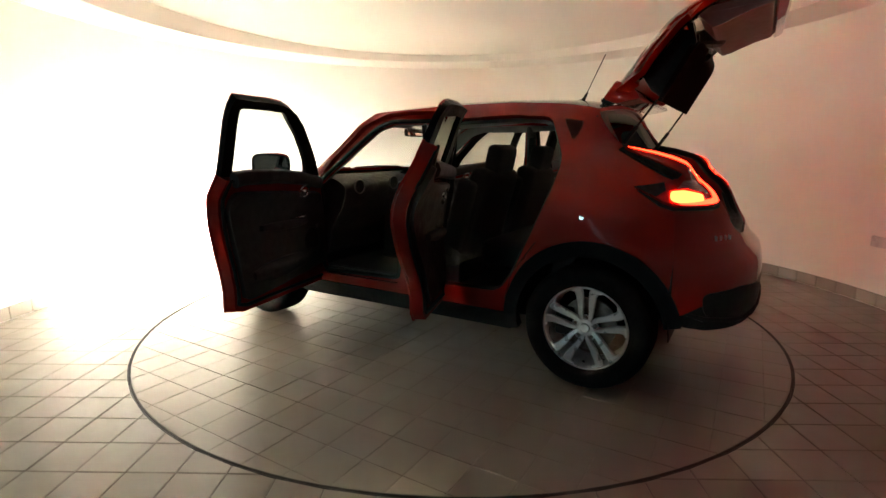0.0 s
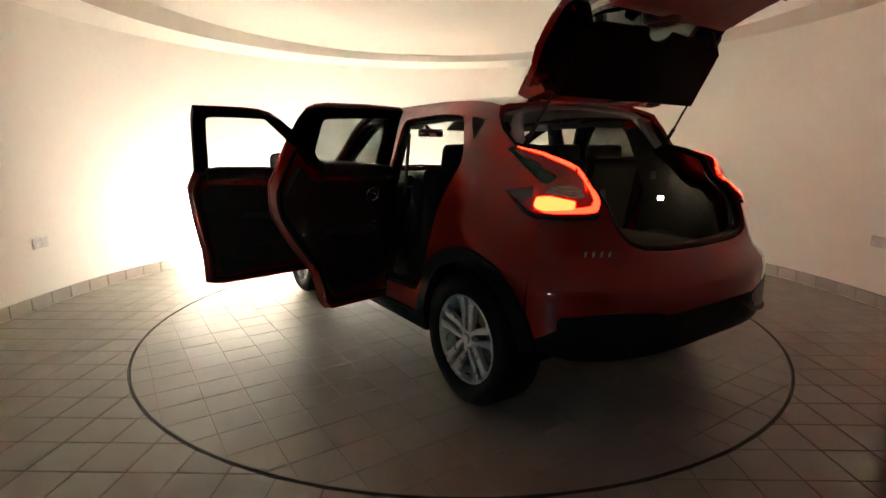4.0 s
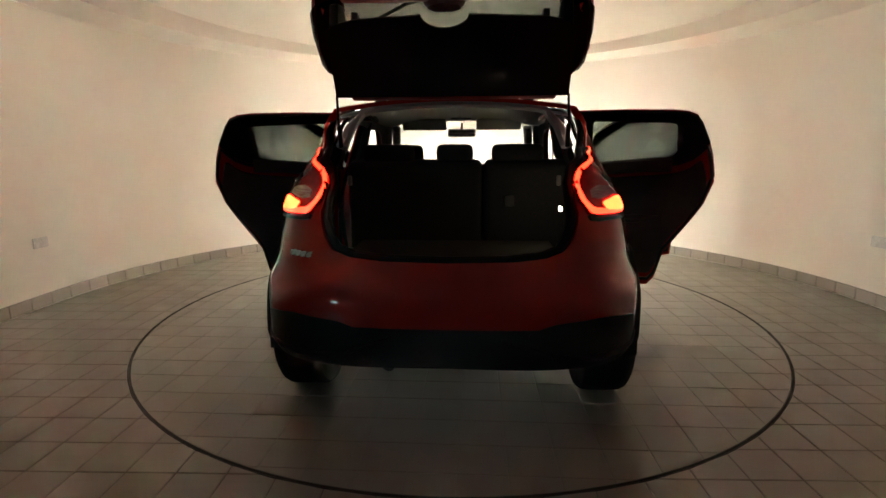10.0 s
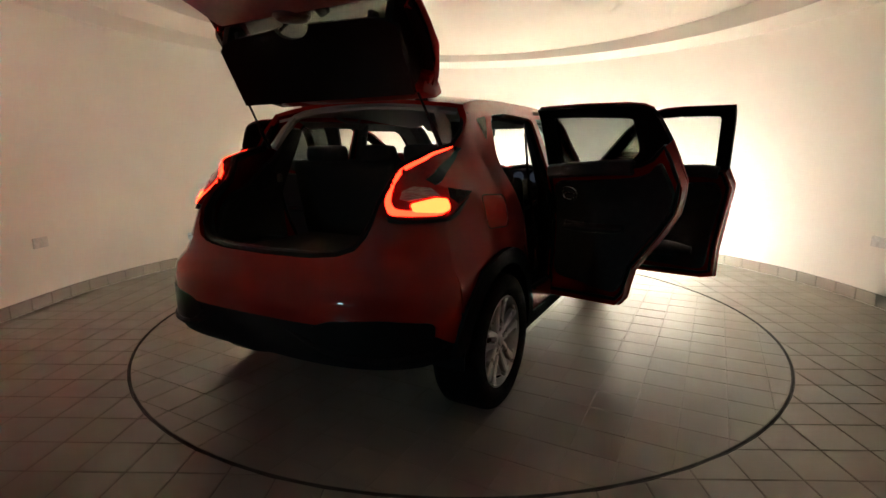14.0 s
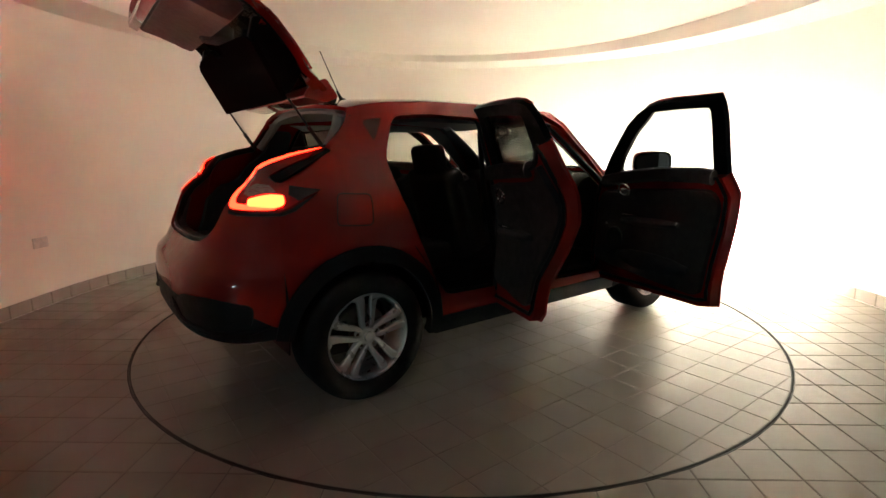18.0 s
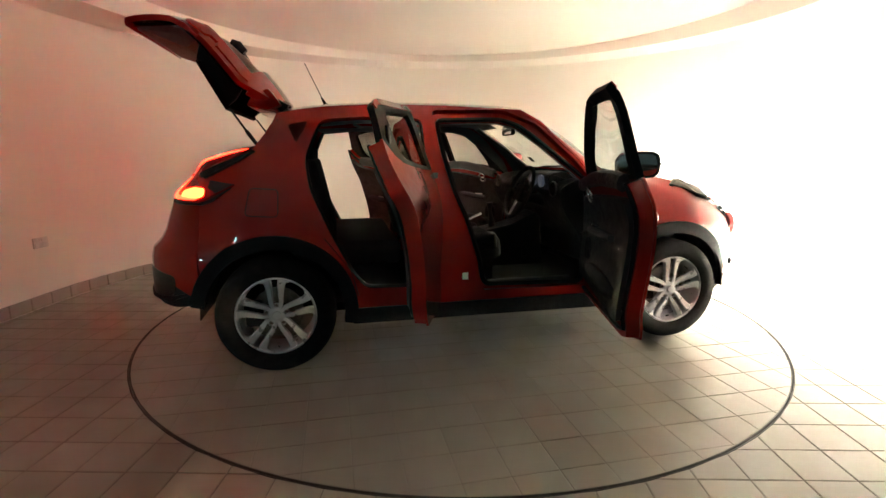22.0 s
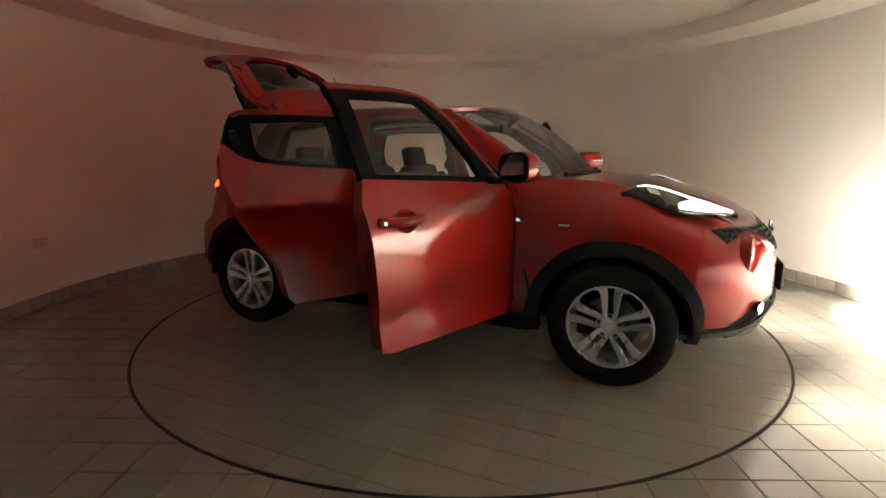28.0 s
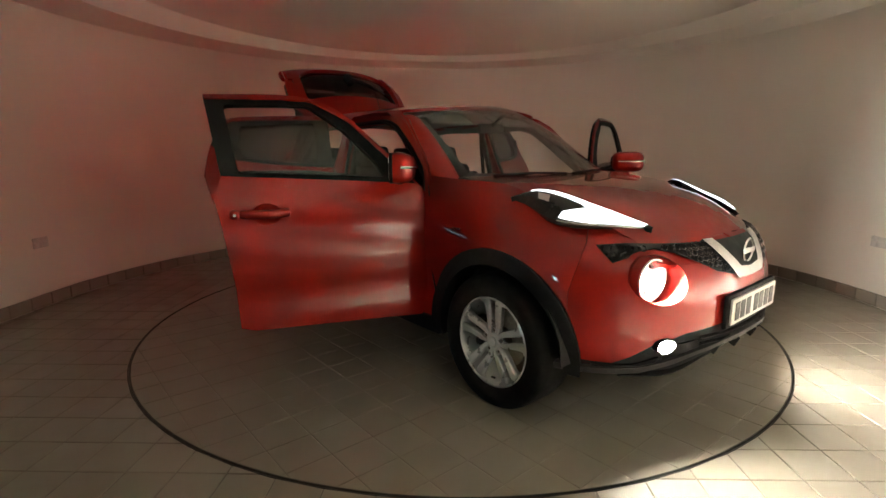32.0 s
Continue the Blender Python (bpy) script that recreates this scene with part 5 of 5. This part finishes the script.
    blade = [(0.17, 0.03), (0.17, 0.16), (0.40, 0.20), (0.56, 0.26), (0.62, 0.38), (0.58, 0.55), (0.50, 0.75), (0.50, 0.93), (0.78, 0.95), (0.955, 0.85), (0.955, 0.1), (0.7, 0.03)]
    part("light_blade", panel(g3(blade), f3, off=0.005, thick=0.003, step=0.05), DRL, lamp, "glowing white light blade")
    part("indicator_bulb", panel(g3([(0.24, 0.32), (0.34, 0.32), (0.36, 0.6), (0.27, 0.62)]), f3, off=0.0045, thick=0.003, step=0.05), CHROME, lamp, "silvery indicator reflector")
    part("lamp_edge", sweep([fn(0.5 + 0.05 * i, 1.0) for i in range(10)], 0.006, 6), CHROME, lamp)
    part("side_indicator", sweep([(lambda p: (p[0], side * (p[1] + 0.006), p[2]))(skin(0.98 + 0.02 * i, 0.86)) for i in range(4)], 0.009, 8), CHROME, car, "small clear side indicator")


both(head_lamp)

# ---- antenna ----
ant = part("antenna", sweep([(-0.93, 0, 1.56), (-0.95, 0, 1.575), (-0.975, 0, 1.62)], [0.02, 0.012, 0.006], 10), CLAD, car, "thin black roof antenna")
part("rod", sweep([(-0.97, 0, 1.615), (-1.076, 0, 1.843)], 0.003, 6), CLAD, ant)


# ---- cabin ----
def seat(x, y):
    s = part("front_seat", box(0.52, 0.5, 0.16, (x + 0.02, y, 0.60), 0.06, 3, pose(0, 0, 0, 0, -6, 0)), CLOTH, car, "dark cloth front seat")
    part("backrest", box(0.15, 0.48, 0.58, (x - 0.31, y, 0.86), 0.065, 3, pose(0, 0, 0, 0, -16, 0)), CLOTH, s)
    for dy in (-0.23, 0.23):
        part("side_bolster", box(0.14, 0.08, 0.46, (x - 0.25, y + dy, 0.85), 0.035, 3, pose(0, 0, 0, 0, -16, 0)), CLOTH, s)
        part("cushion_bolster", box(0.44, 0.08, 0.12, (x + 0.02, y + dy, 0.65), 0.035, 3, pose(0, 0, 0, 0, -6, 0)), CLOTH, s)
    part("headrest", box(0.11, 0.27, 0.19, (x - 0.415, y, 1.195), 0.05, 3, pose(0, 0, 0, 0, -12, 0)), CLOTH, s)
    for dy in (-0.06, 0.06):
        part("headrest_post", sweep([(x - 0.385, y + dy, 1.05), (x - 0.405, y + dy, 1.14)], 0.007, 6), CHROME, s)
    part("seat_base", box(0.46, 0.44, 0.2, (x, y, 0.46), 0.03), TRIM, s)


for y in (0.36, -0.36):
    seat(-0.12, y)
bench = part("rear_bench", box(0.46, 1.2, 0.16, (-0.74, 0, 0.62), 0.06, 3), CLOTH, car, "dark cloth rear bench with three headrests")
for y, w in ((0.22, 0.74), (-0.39, 0.46)):
    part("backrest", box(0.13, w, 0.62, (-1.02, y, 0.895), 0.045, 3, pose(0, 0, 0, 0, -12, 0)), CLOTH, bench)
for y, w in ((0.36, 0.28), (0, 0.2), (-0.34, 0.28)):
    part("headrest", box(0.09, w, 0.1, (-1.075, y, 1.235), 0.04, 3), CLOTH, bench)
part("cabin_floor", box(2.2, 1.36, 0.05, (-0.2, 0, 0.36), 0.01), CARPET, car, "dark carpet cabin floor")
dash = part("dashboard", prism(rounded([(1.0, 0.50), (1.02, 1.06), (0.80, 1.085), (0.60, 1.06), (0.50, 1.0), (0.54, 0.86), (0.66, 0.70), (0.70, 0.50)], 0.05), 0.70), TRIM, car, "dark plastic dashboard with lit dials")
part("dial_hood", prism(rounded([(0.72, 1.04), (0.62, 1.115), (0.50, 1.10), (0.50, 1.02)], 0.03), 0.19, 0.01, -0.36), TRIM, dash)
for dy in (-0.07, 0.07):
    part("dial", lathe([(0.001, 0.0), (0.038, 0.0), (0.042, -0.008), (0.042, -0.02)], "x", 24, (0.505, -0.36 + dy, 1.045)), DIALGLOW, dash, "blue-white lit dial")
part("screen", box(0.01, 0.16, 0.09, (0.505, 0.0, 0.96), 0.004), GLOSSBLACK, dash, "small dark screen")
for y, z in ((0.55, 1.0), (-0.60, 1.0), (0.14, 1.01), (-0.14, 1.01)):
    vent = part("air_vent", lathe([(0.001, -0.004), (0.046, -0.004), (0.046, 0.012), (0.001, 0.012)], "x", 24, (0.51, y, z)), TRIM, dash, "round black vent with silvery ring")
    part("vent_ring", lathe([(0.047, 0.0), (0.050, -0.006), (0.054, 0.0), (0.05, 0.01)], "x", 24, (0.506, y, z), close=True), GREYTRIM, dash)
part("console", prism(rounded([(0.66, 0.36), (0.62, 0.80), (0.40, 0.70), (0.1, 0.64), (-0.25, 0.66), (-0.28, 0.36)], 0.03), 0.11), TRIM, car, "dark centre console")
part("gear_lever", sweep([(0.28, 0, 0.66), (0.26, 0, 0.80), (0.255, 0, 0.86)], [0.03, 0.014, 0.026], 10), TRIM, car, "gear lever")
part("hand_brake", sweep([(-0.05, 0.03, 0.66), (0.1, 0.03, 0.73), (0.2, 0.03, 0.77)], [0.012, 0.013, 0.016], 8), CHROME, car)
wheel_m = Matrix.Translation((0.36, -0.36, 0.965)) @ pose(0, 0, 0, 0, 24, 0)
b = sweep([(0, 0.185 * math.cos(w), 0.185 * math.sin(w)) for w in [2 * math.pi * i / 36 for i in range(37)]], 0.016, 8, cap=False, up=(1, 0, 0))
bmesh.ops.transform(b, matrix=wheel_m, verts=b.verts)
steer = part("steering_wheel", b, TRIM, car, "black three-spoke steering wheel")
for w in (0, 180, 270):
    c, s = math.cos(radians(w)), math.sin(radians(w))
    b = sweep([(0.012, 0.05 * c, 0.05 * s), (0.0, 0.175 * c, 0.175 * s)], [0.024, 0.016], 8, 0.4, up=(1, 0, 0))
    bmesh.ops.transform(b, matrix=wheel_m, verts=b.verts)
    part("spoke", b, CHROME if w == 270 else TRIM, steer)
b = box(0.05, 0.16, 0.13, (0.02, 0, 0), 0.03, 3)
bmesh.ops.transform(b, matrix=wheel_m, verts=b.verts)
part("airbag_pad", b, TRIM, steer)
part("steering_column", sweep([(0.40, -0.36, 0.95), (0.62, -0.36, 0.88)], 0.045, 10), TRIM, steer)
part("column_stalk", sweep([(0.42, -0.28, 0.96), (0.41, -0.16, 0.985)], [0.008, 0.012], 8), TRIM, steer)
part("column_stalk", sweep([(0.42, -0.44, 0.96), (0.41, -0.56, 0.985)], [0.008, 0.012], 8), TRIM, steer)

# headliner, visors, inner mirror
edge = [skin(q, z)[:2] for q, z in ROOF_EDGE]
liner = [(0.35, 0.0), (0.29, 0.42)] + [(p[0], p[1] - 0.03) for p in edge] + [(-1.22, 0.4), (-1.23, 0.0)]
part("headliner", plan_panel(sym(liner)[::-1], lambda x, y: roof_z(x, y) - 0.04, thick=0.015), HEADLINER, car, "pale grey fabric headliner")
for y in (0.3, -0.3):
    part("sun_visor", box(0.15, 0.36, 0.018, (0.28, y, 1.462), 0.008, 2, pose(0, 0, 0, 0, 28, 0)), HEADLINER, car, "pale sun visor")
m = part("inner_mirror", box(0.03, 0.23, 0.065, (0.40, 0, 1.40), 0.015), TRIM, car, "rear-view mirror on the windscreen")
part("mirror_stalk", sweep([(0.41, 0, 1.42), (0.50, 0, 1.48)], 0.012, 8), TRIM, m)
part("mirror_face", box(0.003, 0.21, 0.05, (0.3835, 0, 1.40), 0.01), MIRROR, m)
part("map_lamp", box(0.16, 0.16, 0.03, (0.30, 0, 1.515), 0.01), GREYTRIM, car, "grey roof console")


def inner_side(side):
    # inner faces of the pillars and the rear quarter
    for name, path, r in (("pillar_trim", [(-0.20, 0.80, 0.45), (-0.31, 0.79, 1.0), (-0.345, 0.675, 1.45)], [0.06, 0.045, 0.04]),
                          ("pillar_trim", [(0.80, 0.65, 1.10), (0.57, 0.62, 1.27), (0.30, 0.58, 1.44)], [0.035, 0.035, 0.035])):
        pts = [(p[0], side * (p[1] - 0.05), p[2]) for p in path]
        part(name, sweep(pts, r, 8, 0.5), TRIM if path[0][0] < 0 else GREYTRIM, car, "pillar trim")
    quarter = [(-1.02, 0.46), (-1.12, 1.2), (-1.08, 1.44), (-1.22, 1.44), (-1.33, 1.30), (-1.5, 1.12), (-1.80, 1.0), (-1.84, 0.72), (-1.2, 0.72)]
    part("boot_side", skin_panel(rounded(quarter, 0.04), side, off=-0.10, thick=0.02, step=0.07), TRIM, car, "dark plastic boot side trim")
    part("seat_belt", sweep([(-0.345, side * 0.63, 1.36), (-0.33, side * 0.66, 1.0), (-0.25, side * 0.72, 0.5)], [0.022] * 3, 6, 0.12, up=(0, 1, 0)), SEAL, car, "black seat belt")
    part("grab_handle", sweep([(-0.5, side * 0.55, 1.47), (-0.56, side * 0.52, 1.445), (-0.68, side * 0.52, 1.445), (-0.74, side * 0.55, 1.47)], 0.011, 8), GREYTRIM, car, "grey roof grab handle")
    # door aperture seals
    for opening in (FRONT_OPEN, REAR_OPEN):
        loop = [(lambda p: (p[0], side * (p[1] - 0.03), p[2]))(skin(q, z)) for q, z in divided(opening, 0.08)]
        part("aperture_seal", sweep(loop + loop[:1], 0.016, 6, cap=False), SEAL, car)
    strip = [(0.70, 1.03), (0.60, 1.195), (0.36, 1.415), (0.24, 1.485), (-0.30, 1.495), (-1.08, 1.468), (-0.97, 1.425), (-0.75, 1.445), (-0.385, 1.435), (-0.295, 1.427), (0.107, 1.435), (0.225, 1.398), (0.392, 1.279), (0.625, 1.088)]
    part("roof_rail_trim", skin_panel(strip, side, off=-0.056, thick=0.008), GREYTRIM, car, "dark grey roof rail trim")
    part("sill_plate", box(0.55, 0.05, 0.01, (0.28, side * 0.80, 0.452), 0.003), TRIM, car)
    part("sticker", box(0.035, 0.002, 0.062, (-0.155, side * (skin(-0.155, 0.49)[1] + 0.0015), 0.49), 0), WHITEPLATE, car, "white sticker on the pillar", smooth=0)
    part("sticker", box(0.035, 0.002, 0.05, (-0.335, side * (skin(-0.335, 1.10)[1] + 0.0015), 1.10), 0), GREYTRIM, car, "pale label high on the pillar", smooth=0)
    # door check straps
    part("check_strap", box(0.16, 0.012, 0.02, (0.60, side * 0.90, 0.75), 0.004, 2, pose(0, 0, 0, 0, 0, -side * 40)), STEEL, car)


both(inner_side)
flap = rounded([(-1.222, 0.897), (-1.215, 1.045), (-1.37, 1.052), (-1.40, 0.905)], 0.025)
part("fuel_flap_gap", sweep([(lambda p: (p[0], -(p[1] + 0.0005), p[2]))(skin(q, z)) for q, z in divided(flap + [], 0.03) + flap[:1]], 0.0028, 5, cap=False), SEAL, car, "fine dark gap round the fuel flap")

# boot
part("boot_floor", box(0.86, 1.06, 0.03, (-1.47, 0, 0.735), 0.008), CARPET, car, "brown-grey boot carpet")
part("boot_sill", sweep([(lambda p: (p[0] + 0.05, s * p[1], p[2] + 0.004))(skin(q, z)) for s, rows in ((1, HATCH_EDGE[8:]), (-1, HATCH_EDGE[8:][::-1])) for q, z in rows], 0.03, 8, 0.5), TRIM, car, "dark boot sill trim")
part("boot_lamp", box(0.035, 0.012, 0.022, (-1.36, -0.535, 0.965), 0.004), BOOTGLOW, car, "small lit boot lamp")
for side in (1, -1):
    part("hatch_seal", sweep([(lambda p: (p[0] + 0.03, side * (p[1] - 0.02), p[2]))(skin(q, z)) for q, z in HATCH_EDGE], 0.02, 8), SEAL, car)
for side in (1, -1):
    part("rear_pillar_trim", sweep([(-1.30, side * 0.565, 1.27), (-1.235, side * 0.53, 1.37), (-1.195, side * 0.47, 1.445), (-1.185, side * 0.30, 1.49), (-1.18, 0, 1.505)], [0.035, 0.035, 0.03, 0.028, 0.026], 8, 0.7), HEADLINER, car, "pale trim round the boot opening")
    part("strap_hook", box(0.03, 0.02, 0.05, (-1.30, side * 0.53, 1.10), 0.006), GREYTRIM, car)
part("bench_latch", box(0.012, 0.05, 0.06, (-1.115, -0.30, 0.98), 0.004), TRIM, bench)
# model badge as plain chrome bars
for i in range(4):
    p = skin(-1.915 - 0.042 * i, 0.828)
    part("badge_bar", box(0.006, 0.028, 0.022, (p[0] - 0.004, p[1], p[2]), 0.002, 1, pose(0, 0, 0, 0, 0, 25)), ALLOY, car)
# rear fog and exhaust
part("exhaust", sweep([(-1.5, 0.25, 0.36), (-1.88, 0.25, 0.355)], 0.03, 12), STEEL, car, "dull steel exhaust pipe")
for side in (1, -1):
    part("fuel_flap_gap" if side < 0 else "handle_gap", sweep([(lambda p: (p[0], side * (p[1] + 0.001), p[2]))(skin(q, z)) for q, z in ((-0.80, 0.42), (-0.84, 0.575), (-0.98, 0.766))], 0.0025, 4), SEAL, car)

# ---- tiles last ----
lay_tiles(floor, on_floor, lambda x, y: math.hypot(x, y + 3.0), -1.309 + PITCH / 2, -1.70 + PITCH / 2, 6.4, TILE, "outer_tiles")
lay_tiles(turntable, lambda x, y: TABLE_R - 0.009 - math.hypot(x, y), lambda x, y: math.hypot(x, y), 0.0224, 0.0144, 2.3, TABLETILE, "edge_tiles", 0.2012, 0.1990, 0.0016)
skirting_tiles()


def motions():
    walk(car, turn_rows(CAR_X, CAR_Y, 0.0))
    walk(turntable, turn_rows(0.0, 0.0, 0.0))


motions()
